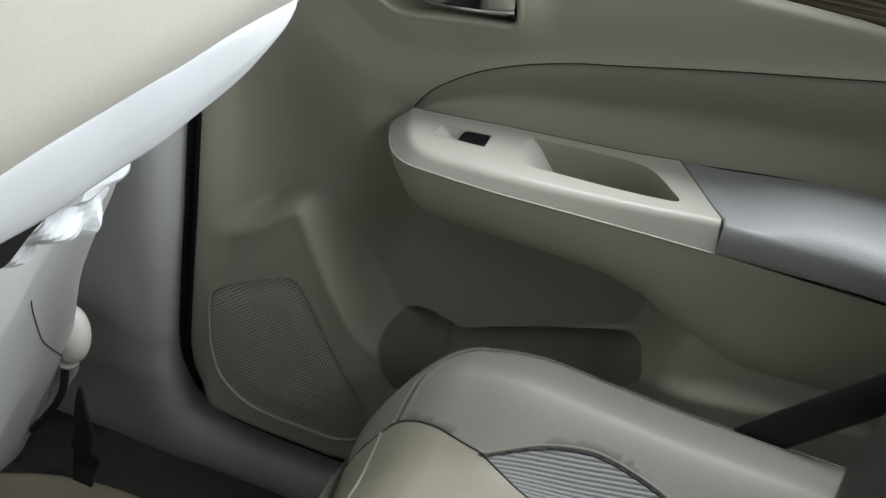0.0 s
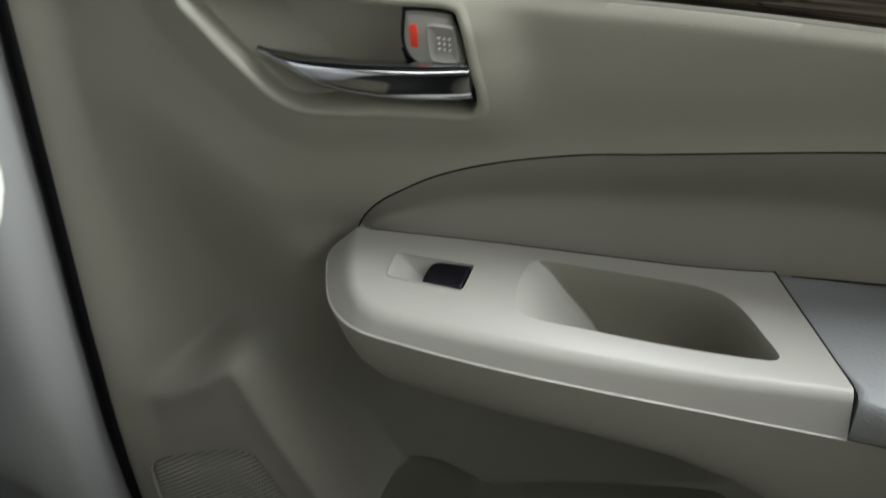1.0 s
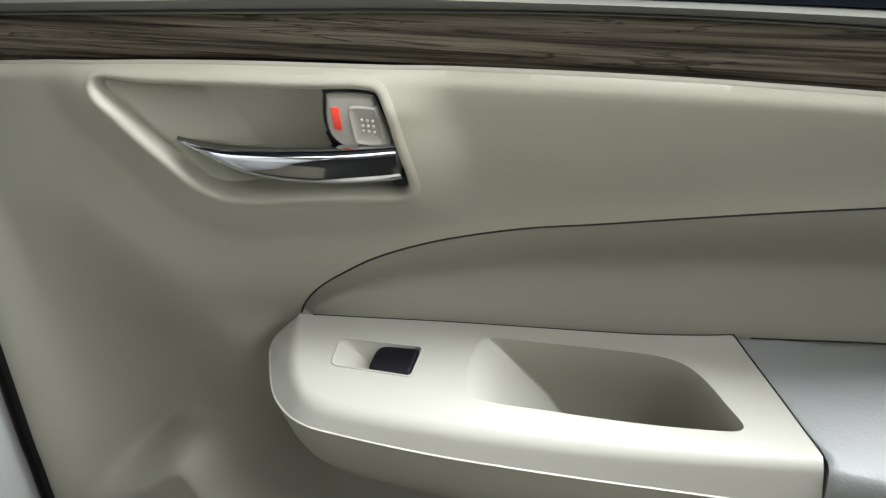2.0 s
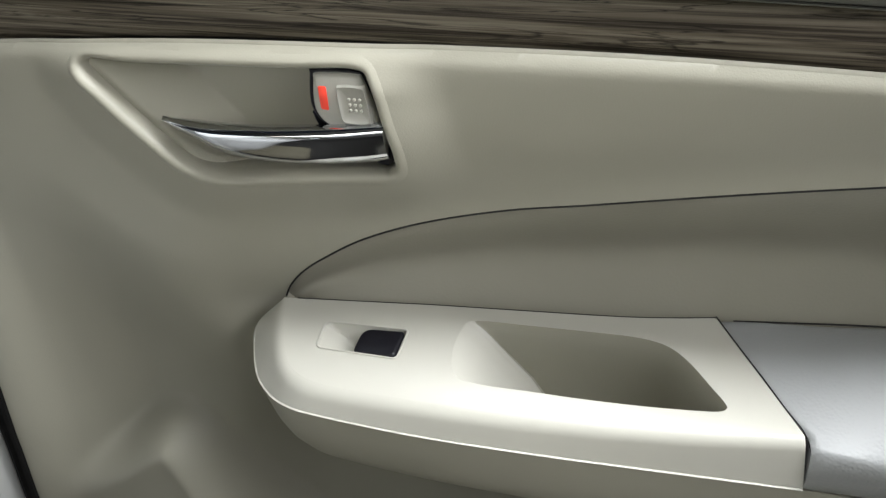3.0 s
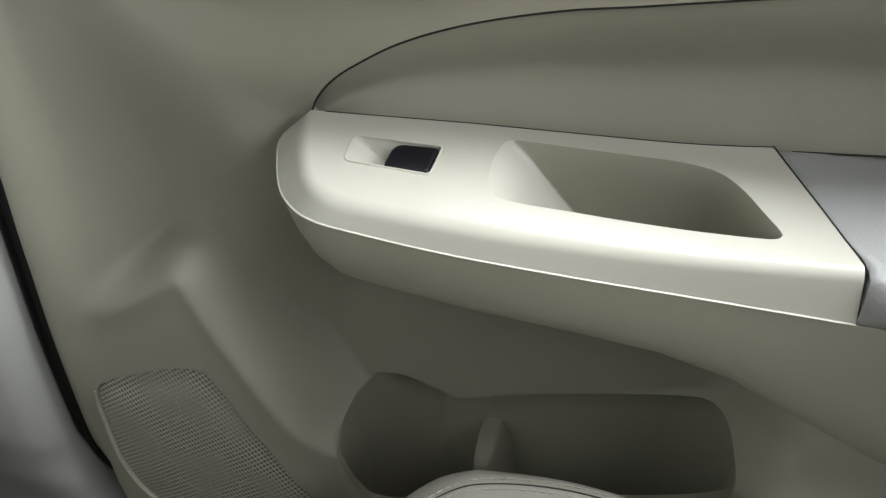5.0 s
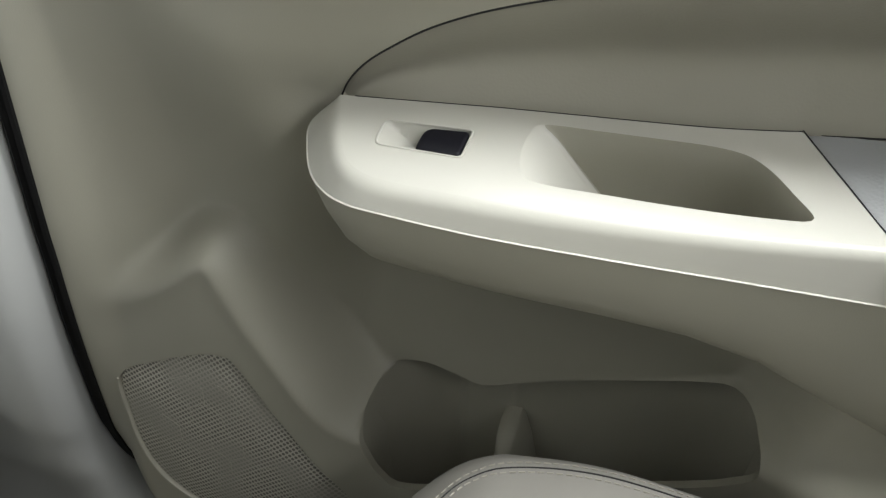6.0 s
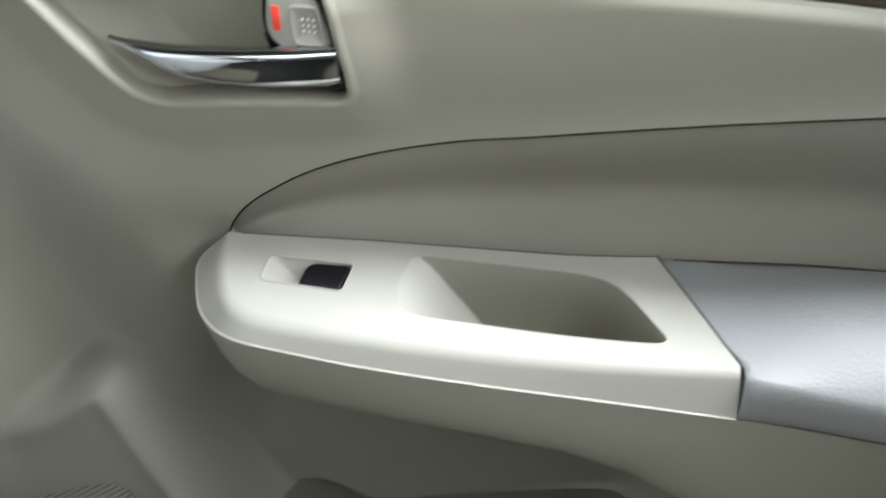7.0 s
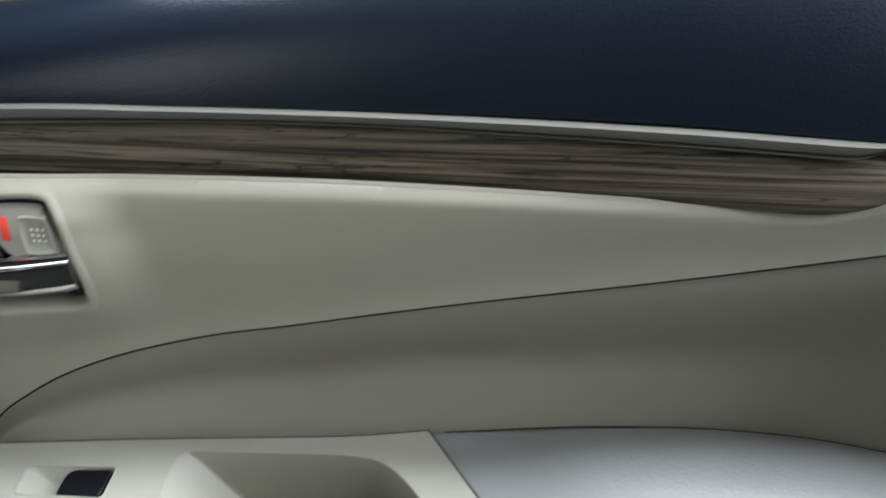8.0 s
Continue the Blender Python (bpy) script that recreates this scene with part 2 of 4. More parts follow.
def sheet(name, mat, shape, size, outline, holes=(), cell=0.003, rim=(0, 0.003, 0), parent=None, label=""):
    """A moulded sheet over a plan (p, q): shape(p, q) gives its points in the world; its edge follows the outline and the
    holes exactly and turns back by rim, so that the sheet has thickness."""
    (p0, p1), (q0, q1) = size
    nx, ny = int(round((p1 - p0) / cell)) + 1, int(round((q1 - q0) / cell)) + 1
    G = np.stack(np.meshgrid(np.linspace(p0, p1, nx), np.linspace(q0, q1, ny), indexing="ij"), -1).reshape(-1, 2)
    idx = np.arange(nx * ny).reshape(nx, ny)
    F = np.stack([idx[:-1, :-1], idx[1:, :-1], idx[1:, 1:], idx[:-1, 1:]], -1).reshape(-1, 4)
    C = G[F].mean(1)
    keep = near(outline, C)[2]
    for h in holes:
        keep &= ~near(h, C)[2]
    F = F[keep]
    edges = {}
    for f in F:
        for a, b in zip(f, np.roll(f, -1)):
            edges.setdefault((min(a, b), max(a, b)), []).append((a, b))
    border = [v[0] for v in edges.values() if len(v) == 1]
    bv = np.unique(np.array(border).ravel())
    pts = G[bv]
    best, spot, _ = near(outline, pts)
    for h in holes:
        d, s, _ = near(h, pts)
        m = d < best
        best[m], spot[m] = d[m], s[m]
    G = G.copy()
    G[bv] = spot
    used = np.unique(F.ravel())
    new_id = -np.ones(len(G), int)
    new_id[used] = np.arange(len(used))
    V = shape(G[used, 0], G[used, 1])
    faces = [tuple(f) for f in new_id[F]]
    bn = new_id[bv]
    back = {int(b): len(V) + k for k, b in enumerate(bn)}
    V = np.vstack([V, V[bn] + np.array(rim)])
    for a, b in border:
        a, b = int(new_id[a]), int(new_id[b])
        faces.append((b, a, back[a], back[b]))
    return mesh_part(name, V, faces, mat, parent, label)


def loft(name, mat, rows, parent=None, label="", closed=False, caps=False):
    """A skin through rows of points, each row as long as the others; closed: each row is a ring."""
    R = [np.asarray(r, float) for r in rows]
    n = len(R[0])
    V = np.vstack(R)
    faces = []
    for i in range(len(R) - 1):
        for j in range(n if closed else n - 1):
            k = (j + 1) % n
            faces.append((i * n + j, i * n + k, (i + 1) * n + k, (i + 1) * n + j))
    if caps:
        faces += [tuple(range(n)), tuple(range((len(R) - 1) * n, len(R) * n))]
    return mesh_part(name, V, faces, mat, parent, label)


def tube(name, mat, pts, r, parent=None, label="", sides=8):
    P = np.asarray(pts, float)
    T = np.gradient(P, axis=0)
    T /= np.linalg.norm(T, axis=1)[:, None] + 1e-12
    rows = []
    for p, t in zip(P, T):
        a = np.cross(t, (0.31, 0.17, 0.93))
        a /= np.linalg.norm(a)
        b = np.cross(t, a)
        rows.append([p + r * (math.cos(k) * a + math.sin(k) * b) for k in np.linspace(0, 2 * math.pi, sides, endpoint=False)])
    return loft(name, mat, rows, parent, label, True, True)


def block(name, mat, lo, hi, bevel=0.004, parent=None, label="", seg=3):
    bm = bmesh.new()
    bmesh.ops.create_cube(bm, size=1)
    lo, hi = Vector(lo), Vector(hi)
    for v in bm.verts:
        v.co = (lo + hi) / 2 + Vector([v.co[i] * (hi[i] - lo[i]) for i in range(3)])
    if bevel:
        bmesh.ops.bevel(bm, geom=bm.edges[:], offset=bevel, segments=seg, affect="EDGES", profile=0.5)
    return part(name, bm, mat, parent, label)


# ---- the door: its curves, seen square on (x along the car, z up) ----
WOOD_LOW = [(-0.27, 0.762), (-0.21, 0.766), (-0.08, 0.774), (0.09, 0.778), (0.19, 0.777), (0.28, 0.773), (0.313, 0.7705), (0.336, 0.770), (0.352, 0.772), (0.364, 0.776), (0.40, 0.792)]
WOOD_TOP = [(-0.27, 0.786), (-0.21, 0.789), (0.0, 0.798), (0.09, 0.801), (0.16, 0.801), (0.25, 0.798), (0.333, 0.794), (0.40, 0.792)]
SEAM = [(-0.0680, 0.6160), (-0.0618, 0.6265), (-0.0515, 0.6385), (-0.0372, 0.650), (-0.012, 0.6655), (0.022, 0.6795), (0.065, 0.6915), (0.105, 0.699), (0.184, 0.714), (0.286, 0.7315), (0.373, 0.7475), (0.45, 0.762)]
HANDLE = [(-0.141, 0.760), (-0.111, 0.7605), (-0.031, 0.763), (0.001, 0.7645), (0.008, 0.760), (0.0125, 0.742), (0.016, 0.725), (0.0135, 0.716), (-0.005, 0.7145), (-0.035, 0.7125), (-0.072, 0.709), (-0.090, 0.713), (-0.106, 0.7245), (-0.128, 0.744)]
SPEAKER = [(-0.244, 0.377), (-0.207, 0.401), (-0.174, 0.4165), (-0.155, 0.42), (-0.145, 0.414), (-0.113, 0.367), (-0.077, 0.314), (-0.06, 0.278), (-0.072, 0.253), (-0.14, 0.2505), (-0.189, 0.254), (-0.222, 0.271), (-0.238, 0.295), (-0.246, 0.333)]
POCKET = [(-0.0610, 0.360), (-0.0565, 0.344), (-0.049, 0.3315), (-0.033, 0.324), (0.016, 0.342), (0.093, 0.3745), (0.155, 0.3995), (0.178, 0.412), (0.189, 0.4265), (0.187, 0.441), (0.17, 0.446), (0.103, 0.425), (0.05, 0.407), (0.018, 0.394), (0.003, 0.391), (-0.014, 0.3955), (-0.034, 0.3990), (-0.056, 0.3935), (-0.0650, 0.379)]
DOOR_EDGE = [(-0.262, 0.80), (-0.261, 0.60), (-0.262, 0.48), (-0.2665, 0.41), (-0.2765, 0.316), (-0.280, 0.282), (-0.2785, 0.255), (-0.2695, 0.222), (-0.248, 0.203), (-0.20, 0.197), (-0.15, 0.195), (0.0, 0.194), (0.3, 0.194)]
EDGE_Y = [(0.10, 0.054), (0.20, 0.052), (0.224, 0.046), (0.255, 0.034), (0.282, 0.026), (0.316, 0.016), (0.41, 0.0), (0.48, -0.006), (0.60, -0.008), (1.2, -0.008)]
handle_line = spline(HANDLE, 8, True)
speaker_line = spline(SPEAKER, 8, True)
pocket_line = spline(POCKET, 8, True)
seam_line = spline(SEAM, 12)
HT = np.roll(handle_line, -1, 0) - np.roll(handle_line, 1, 0)
HN = np.stack([HT[:, 1], -HT[:, 0]], -1) / np.linalg.norm(HT, axis=1)[:, None]
for _ in range(3):
    HN = (HN + np.roll(HN, 1, 0) + np.roll(HN, -1, 0)) / 3
HN /= np.linalg.norm(HN, axis=1)[:, None]
HN[np.sum(HN * (handle_line - np.array([-0.05, 0.737])), 1) < 0] *= -1
bezel_line = handle_line + HN * 0.0075


def recess_back(x, z):
    """Depth of the hollow under the armrest."""
    return 0.042 + 0.030 * step(-0.135, -0.05, x + 0.35 * (0.5 - z)) - 0.056 * step(0.180, 0.232, x + 0.3 * (0.5 - z))


BOX = np.array([(-0.30, 0.436), (-0.245, 0.446), (-0.198, 0.474), (-0.165, 0.502), (-0.150, 0.500), (-0.130, 0.458), (-0.098, 0.410), (-0.070, 0.373), (-0.04, 0.362), (0.016, 0.372), (0.10, 0.402), (0.19, 0.438), (0.23, 0.446), (0.30, 0.456), (0.70, 0.50), (0.70, 0.0), (-0.30, 0.0)])

for _ in range(3):
    after = np.roll(BOX, -1, 0)
    BOX = np.stack([0.75 * BOX + 0.25 * after, 0.25 * BOX + 0.75 * after], 1).reshape(-1, 2)


def panel_depth(x, z):
    P = np.stack([x, z], -1)
    y = 0.0 + 0 * x
    # roll of the top edge under the wood
    top = smooth_at(x, WOOD_LOW)
    y += 0.0055 * np.clip(1 - (top - z) / 0.008, 0, 1) ** 2 - 0.0015 * step(0.030, 0.008, top - z)
    # swelling round the door handle and its raised lip
    dh = signed(handle_line, P)
    y -= 0.0078 * step(0.036, 0.0, dh) * (0.35 + 0.65 * step(0.002, 0.022, top - z))
    # it falls back towards the seam of the insert
    ds = near(seam_line, P, False)[0]
    y += 0.0225 * np.exp(-(ds / 0.034) ** 2)
    # flange along the front edge, then the hollow under the armrest
    hollow = recess_back(x, z) * step(0.70 - 0.045 * step(-0.20, -0.10, x), 0.525, z) * step(-0.258, -0.175, x)
    box = signed(BOX, P)
    face = 0.008 + 0.012 * step(-0.10, -0.05, x) * step(0.26, 0.17, x)
    face = face - 0.014 * step(0.175, 0.225, x)
    inside = step(0.021, -0.010, box)
    y += hollow * (1 - inside) + face * inside
    # rounded ledge above the speaker and along the ridge
    y -= 0.002 * np.exp(-((box + 0.004) / 0.012) ** 2) * step(0.30, 0.36, z)
    # turn towards the seal along the door's edge
    e = near(spline(DOOR_EDGE, 8), P, False)[0]
    y += (smooth_at(z, EDGE_Y) - y) * step(0.036, 0.0, e)
    return y


def panel_shape(x, z):
    return np.stack([x, panel_depth(x, z), z], -1)


car_door = tagged(new("car_door"), "beige rear car door trim with wood strip, armrest and chrome handle", "car door")
edge = spline(DOOR_EDGE, 8)
low = spline(WOOD_LOW, 12)
low = low[(low[:, 0] > -0.262) & (low[:, 0] < 0.395)]
lip_x = np.linspace(-0.262, 0.40, 220)
lip_z = smooth_at(lip_x, WOOD_LOW)
low = low - np.array([0, 0.0016])
outline = np.vstack([edge, [(0.62, 0.194), (0.62, 0.80), (0.40, 0.790)], low[::-1], [(-0.262, 0.7608)]])
insert_hole = np.vstack([seam_line, [(0.55, 0.79), (0.60, 0.79), (0.60, 0.585), (0.20, 0.575), (-0.02, 0.575), (-0.060, 0.595)]])
sheet("door_panel", BEIGE, panel_shape, ((-0.29, 0.63), (0.19, 0.81)), outline, (bezel_line, speaker_line, pocket_line, insert_hole), 0.0025, (0, 0.006, 0), car_door)


# rounded upper lip of the panel against the wood
lip_y = panel_depth(lip_x, lip_z - 0.0018)
loft("panel_lip", BEIGE, [np.stack([lip_x, lip_y + 0.0012 * (1 - d / 0.0019) ** 1.6, lip_z - d], -1) for d in (0.0019, 0.0015, 0.0011, 0.0007, 0.0003, 0.0)], car_door)


# the recessed insert below the seam
def insert_shape(x, z):
    zs = smooth_at(x, SEAM)
    t = np.clip((zs - z) / np.hypot(np.maximum(zs - 0.615, 0), 0.02), -0.2, 1.3)
    back = np.interp(x, [-0.06, 0.17, 0.6], [0.028, 0.059, 0.059])
    lip = panel_depth(x, zs) + 0.0035
    y = lip + (back + 0.013 - lip) * step(-0.08, 0.62, t) - 0.013 * step(0.45, 1.05, t)
    return np.stack([x, y, z], -1)


grow = seam_line + np.array([-0.002, 0.003])
insert_line = np.vstack([grow, [(0.55, 0.793), (0.603, 0.793), (0.603, 0.58), (-0.05, 0.58), (-0.071, 0.60)]])
sheet("door_insert", INSERT, insert_shape, ((-0.08, 0.62), (0.57, 0.80)), insert_line, (), 0.003, (0, 0.004, 0), car_door, "padded vinyl insert")
sp = spline(SEAM, 10)
sy = panel_depth(sp[:, 0], sp[:, 1])
tube("seam_gap", RUBBER, np.stack([sp[:, 0] + 0.0004, sy + 0.0005, sp[:, 1] - 0.0006], -1), 0.00055, car_door, "dark seam")


# wood strip, silver rail and black top roll
def band(name, mat, low_pts, top_pts, x0, x1, profile, label):
    xs = np.linspace(x0, x1, 150)
    a, b = smooth_at(xs, low_pts), smooth_at(xs, top_pts)
    rows = []
    for y, t, dz in profile:
        rows.append(np.stack([xs, np.full_like(xs, y), a + (b - a) * t + dz], -1))
    return loft(name, mat, rows, car_door, label)


band("wood_strip", WOOD, WOOD_LOW, WOOD_TOP, -0.268, 0.399, [(0.014, 0, -0.002), (0.0078, 0, -0.001), (0.0062, 0.08, 0), (0.0052, 0.3, 0), (0.0050, 0.6, 0), (0.0058, 0.9, 0), (0.008, 1, 0), (0.014, 1, 0.001)], "dark grained wood veneer strip")
RAIL_LOW = [(-0.27, 0.7862), (-0.21, 0.7892), (0.0, 0.7982), (0.09, 0.8012), (0.16, 0.8012), (0.25, 0.7982), (0.318, 0.795), (0.343, 0.7938), (0.353, 0.7962), (0.3585, 0.800)]
RAIL_TOP = [(-0.27, 0.7945), (-0.21, 0.797), (-0.015, 0.806), (0.06, 0.807), (0.136, 0.807), (0.21, 0.806), (0.28, 0.804), (0.323, 0.802), (0.3586, 0.8003)]
band("silver_rail", ALU, RAIL_LOW, RAIL_TOP, -0.268, 0.3585, [(0.012, 0, 0), (0.0060, 0, 0), (0.0016, 0.06, 0), (-0.0002, 0.12, 0), (-0.0004, 0.20, 0), (0.0010, 0.25, 0), (0.0022, 0.29, 0), (0.0004, 0.34, 0), (-0.0006, 0.40, 0), (-0.0009, 0.5, 0), (-0.0013, 0.72, 0), (-0.0014, 0.90, 0), (0.0002, 0.97, 0), (0.009, 1, 0)], "satin silver rail")
ROLL_LOW = [(-0.27, 0.793), (-0.21, 0.7955), (-0.015, 0.8045), (0.06, 0.8055), (0.136, 0.8055), (0.21, 0.8045), (0.28, 0.8025), (0.323, 0.800), (0.36, 0.7975), (0.40, 0.791), (0.62, 0.776)]
ROLL_TOP = [(-0.27, 0.826), (-0.12, 0.834), (-0.02, 0.845), (0.1, 0.868), (0.3, 0.896), (0.62, 0.900)]
band("top_roll", BLACK_SOFT, ROLL_LOW, ROLL_TOP, -0.268, 0.62, [(0.014, 0, 0), (0.0062, 0.03, 0), (0.0058, 0.12, 0), (0.0065, 0.3, 0), (0.0085, 0.5, 0), (0.013, 0.68, 0), (0.021, 0.83, 0), (0.034, 0.93, 0), (0.054, 0.985, 0), (0.08, 1, 0), (0.12, 0.98, 0), (0.155, 0.95, 0), (0.163, 0.9, 0), (0.164, 0.6, 0)], "black soft-touch top roll")


# ---- armrest ----
def arm_top(x, y):
    """Height of the armrest's top: it falls towards the cabin and a little to the rear."""
    return 0.6125 + 0.30 * (y - 0.01) - 0.020 * np.maximum(x - 0.02, 0) + 0.0006 - 6.0 * np.maximum(0.0 - y, 0) ** 2


FRONT3 = [(-0.066, 0.027, 0.6165), (-0.0785, 0.0185, 0.604), (-0.0755, 0.006, 0.5945), (-0.0665, -0.009, 0.5890), (-0.0555, -0.0185, 0.5865), (-0.043, -0.0248, 0.586), (-0.025, -0.0278, 0.586), (0.03, -0.0275, 0.584), (0.09, -0.024, 0.583), (0.15, -0.0175, 0.5810), (0.217, -0.008, 0.577)]
FRONT = [p[:2] for p in FRONT3]
BACK = [(-0.066, 0.027), (-0.02, 0.032), (0.06, 0.041), (0.12, 0.048), (0.150, 0.053), (0.169, 0.057)]
front3 = spline(FRONT3, 10)
front = front3[:, :2]
T = np.gradient(front, axis=0)
T /= np.linalg.norm(T, axis=1)[:, None]
NORM = np.stack([T[:, 1], -T[:, 0]], -1)
NORM[np.sum(NORM * (front - np.array([0.06, 0.02])), 1) < 0] *= -1
s_along = np.linspace(0, 1, len(front))
RIDGE = [(-0.0658, 0.0268), (-0.0655, 0.0195), (-0.0608, 0.006), (-0.0545, -0.0070), (-0.0480, -0.0160), (-0.038, -0.0222), (-0.020, -0.0254), (0.03, -0.0254), (0.09, -0.0224), (0.15, -0.0168), (0.2145, -0.0078)]
ridge = spline(RIDGE, 10)
RT = np.gradient(ridge, axis=0)
RT /= np.linalg.norm(RT, axis=1)[:, None]
RN = np.stack([RT[:, 1], -RT[:, 0]], -1)
RN[np.sum(RN * (ridge - np.array([0.06, 0.02])), 1) < 0] *= -1
SOFT = np.interp(s_along, [0, 0.08, 0.2, 1], [0.0004, 0.003, 0.004, 0.004])
inner = ridge - RN * SOFT[:, None]
back = spline(BACK, 10)
top_line = np.vstack([inner, back[::-1]])


def rounded(corners, radii, n=7):
    """Four-sided outline with rounded corners."""
    c, out = np.array(corners, float), []
    for k, r in enumerate(radii):
        a, b = c[k - 1] - c[k], c[(k + 1) % len(c)] - c[k]
        p, q = c[k] + a / np.linalg.norm(a) * r, c[k] + b / np.linalg.norm(b) * r
        out += [(1 - u) ** 2 * p + 2 * u * (1 - u) * c[k] + u * u * q for u in np.linspace(0, 1, n)]
    return np.array(out)


GRIP = [(0.046, 0.0305), (0.075, 0.0330), (0.11, 0.0355), (0.13, 0.0365), (0.146, 0.0345), (0.158, 0.027), (0.170, 0.0145), (0.1785, 0.005), (0.1765, 0.0015), (0.167, -0.0005), (0.14, -0.0035), (0.11, -0.0055), (0.085, -0.0065), (0.058, -0.0075), (0.045, -0.005), (0.040, 0.008), (0.0405, 0.023)]
switch_line = rounded([(-0.0352, 0.0154), (0.0126, 0.0178), (0.0122, -0.0016), (-0.0340, -0.0022)], (0.005, 0.003, 0.003, 0.004))
grip_line = spline(GRIP, 8, True)


def arm_shape(x, y):
    return np.stack([x, y, arm_top(x, y)], -1)


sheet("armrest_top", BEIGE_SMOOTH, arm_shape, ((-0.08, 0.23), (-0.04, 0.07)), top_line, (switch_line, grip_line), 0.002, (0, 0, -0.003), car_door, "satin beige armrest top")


edge_z = arm_top(inner[:, 0], inner[:, 1])
joint_z = front3[:, 2]
ridge_z = arm_top(ridge[:, 0], ridge[:, 1])


def ring_at(off, z):
    q = front + NORM * (off if np.ndim(off) else np.full(len(front), off))[:, None]
    return np.stack([q[:, 0], q[:, 1], z], -1)


# top edge rolls over a soft ridge into the sloping face
turn = np.minimum(0.4, 0.005 / np.maximum(ridge_z - joint_z, 1e-4))[:, None]
P_in, P_ridge, P_low = (np.column_stack([a, b]) for a, b in ((inner, edge_z), (ridge, ridge_z), (front + NORM * 0.0008, joint_z + 0.0006)))
P_turn = P_ridge + (P_low - P_ridge) * turn
rows = [(1 - u) ** 2 * P_in + 2 * u * (1 - u) * P_ridge + u * u * P_turn for u in np.linspace(0, 1, 9)]
rows += [P_turn + (P_low - P_turn) * u for u in (0.25, 0.5, 0.75, 1.0)]
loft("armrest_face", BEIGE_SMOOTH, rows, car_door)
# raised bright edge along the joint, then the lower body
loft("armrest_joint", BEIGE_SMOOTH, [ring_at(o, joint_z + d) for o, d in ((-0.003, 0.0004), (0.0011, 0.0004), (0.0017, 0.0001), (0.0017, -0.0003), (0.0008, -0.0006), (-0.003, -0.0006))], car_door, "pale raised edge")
front2 = spline(FRONT + [(0.30, -0.003), (0.42, 0.0), (0.62, 0.002)], 10)
T2 = np.gradient(front2, axis=0)
T2 /= np.linalg.norm(T2, axis=1)[:, None]
N2 = np.stack([T2[:, 1], -T2[:, 0]], -1)
n1 = len(front)
z2 = np.concatenate([joint_z, np.linspace(joint_z[-1], 0.566, len(front2) - n1)])
s2 = np.arange(len(front2)) / (n1 - 1)
depth = np.interp(s2, [0, 0.1, 0.2, 0.3, 0.45, 0.80, 0.88, 0.94, 1.0, 1.06, 1.4], [0.006, 0.012, 0.020, 0.032, 0.046, 0.052, 0.0555, 0.065, 0.087, 0.107, 0.116])
body = []
for off, d in [(-0.004, 0.0008), (0.0002, 0.001), (0.0, 0.15), (-0.002, 0.38), (-0.006, 0.6), (-0.012, 0.78), (-0.021, 0.93), (-0.034, 1.03), (-0.05, 1.10), (-0.085, 1.13)]:
    q = off * np.where(off < -0.0015, np.interp(s2, [0, 0.25, 0.6, 1], [1.3, 1.5, 1, 0.9]), 1)
    q = np.maximum(q if np.ndim(q) else np.full(len(front2), q), -np.interp(s2, [0, 0.25, 0.45, 0.65], [0.020, 0.026, 0.05, 0.09]))
    p = front2 + N2 * q[:, None]
    body.append(np.stack([p[:, 0], p[:, 1], z2 - 0.001 - depth * d], -1))
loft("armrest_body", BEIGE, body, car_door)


# the pull pocket slopes down from the switch end to its deep rear end
rows = []
rear_lip = step(0.012, 0.03, grip_line[:, 1]) + step(0.16, 0.175, grip_line[:, 0])
for d, tin in ((0.0, 0.0), (0.006, 0.003), (0.015, 0.006), (0.03, 0.009), (0.06, 0.013), (0.12, 0.018), (0.3, 0.025), (0.55, 0.04), (0.8, 0.07), (0.95, 0.16), (1.0, 0.45), (1.0, 0.97)):
    q = grip_line + (np.array([0.135, 0.014]) - grip_line) * tin
    if d < 0.97:
        q[:, 0] = np.maximum(q[:, 0], np.minimum(grip_line[:, 0], 0.043) + 0.049 * d + 0.006 * min(1, d / 0.1) ** 0.6)
    q[:, 1] += 0.0095 * np.clip(rear_lip, 0, 1) * step(0.1, 0.6, d) * (1 - tin)
    rows.append(np.stack([q[:, 0], q[:, 1], arm_top(grip_line[:, 0], grip_line[:, 1]) * (1 - tin) + tin * 0.612 - 0.070 * d], -1))
# walls take the darker BEIGE as painted shade; the ramp keeps the armrest's tone
grip_well = loft("grip_well", BEIGE, rows, car_door, "deep pull pocket", True)
grip_well.data.materials.append(BEIGE_SMOOTH)
for face in grip_well.data.polygons:
    k = face.index % len(grip_line)
    if max(grip_line[k, 0], grip_line[(k + 1) % len(grip_line), 0]) < 0.0475:
        face.material_index = 1


def switch_floor(x, y):
    """The finger scoop: it slopes down from the front to its deepest under the rocker."""
    d = np.maximum(0, -signed(switch_line, np.stack([x, y], -1)))
    deep = 0.0012 + 0.0135 * np.clip((x + 0.034) / 0.021, 0, 1) ** 1.1
    return np.stack([x, y, arm_top(x, y) - np.minimum(deep, 4 * d)], -1)


sheet("switch_well", BEIGE_SMOOTH, switch_floor, ((-0.04, 0.018), (-0.010, 0.022)), switch_line, (), 0.001, (0, 0, -0.002), car_door)


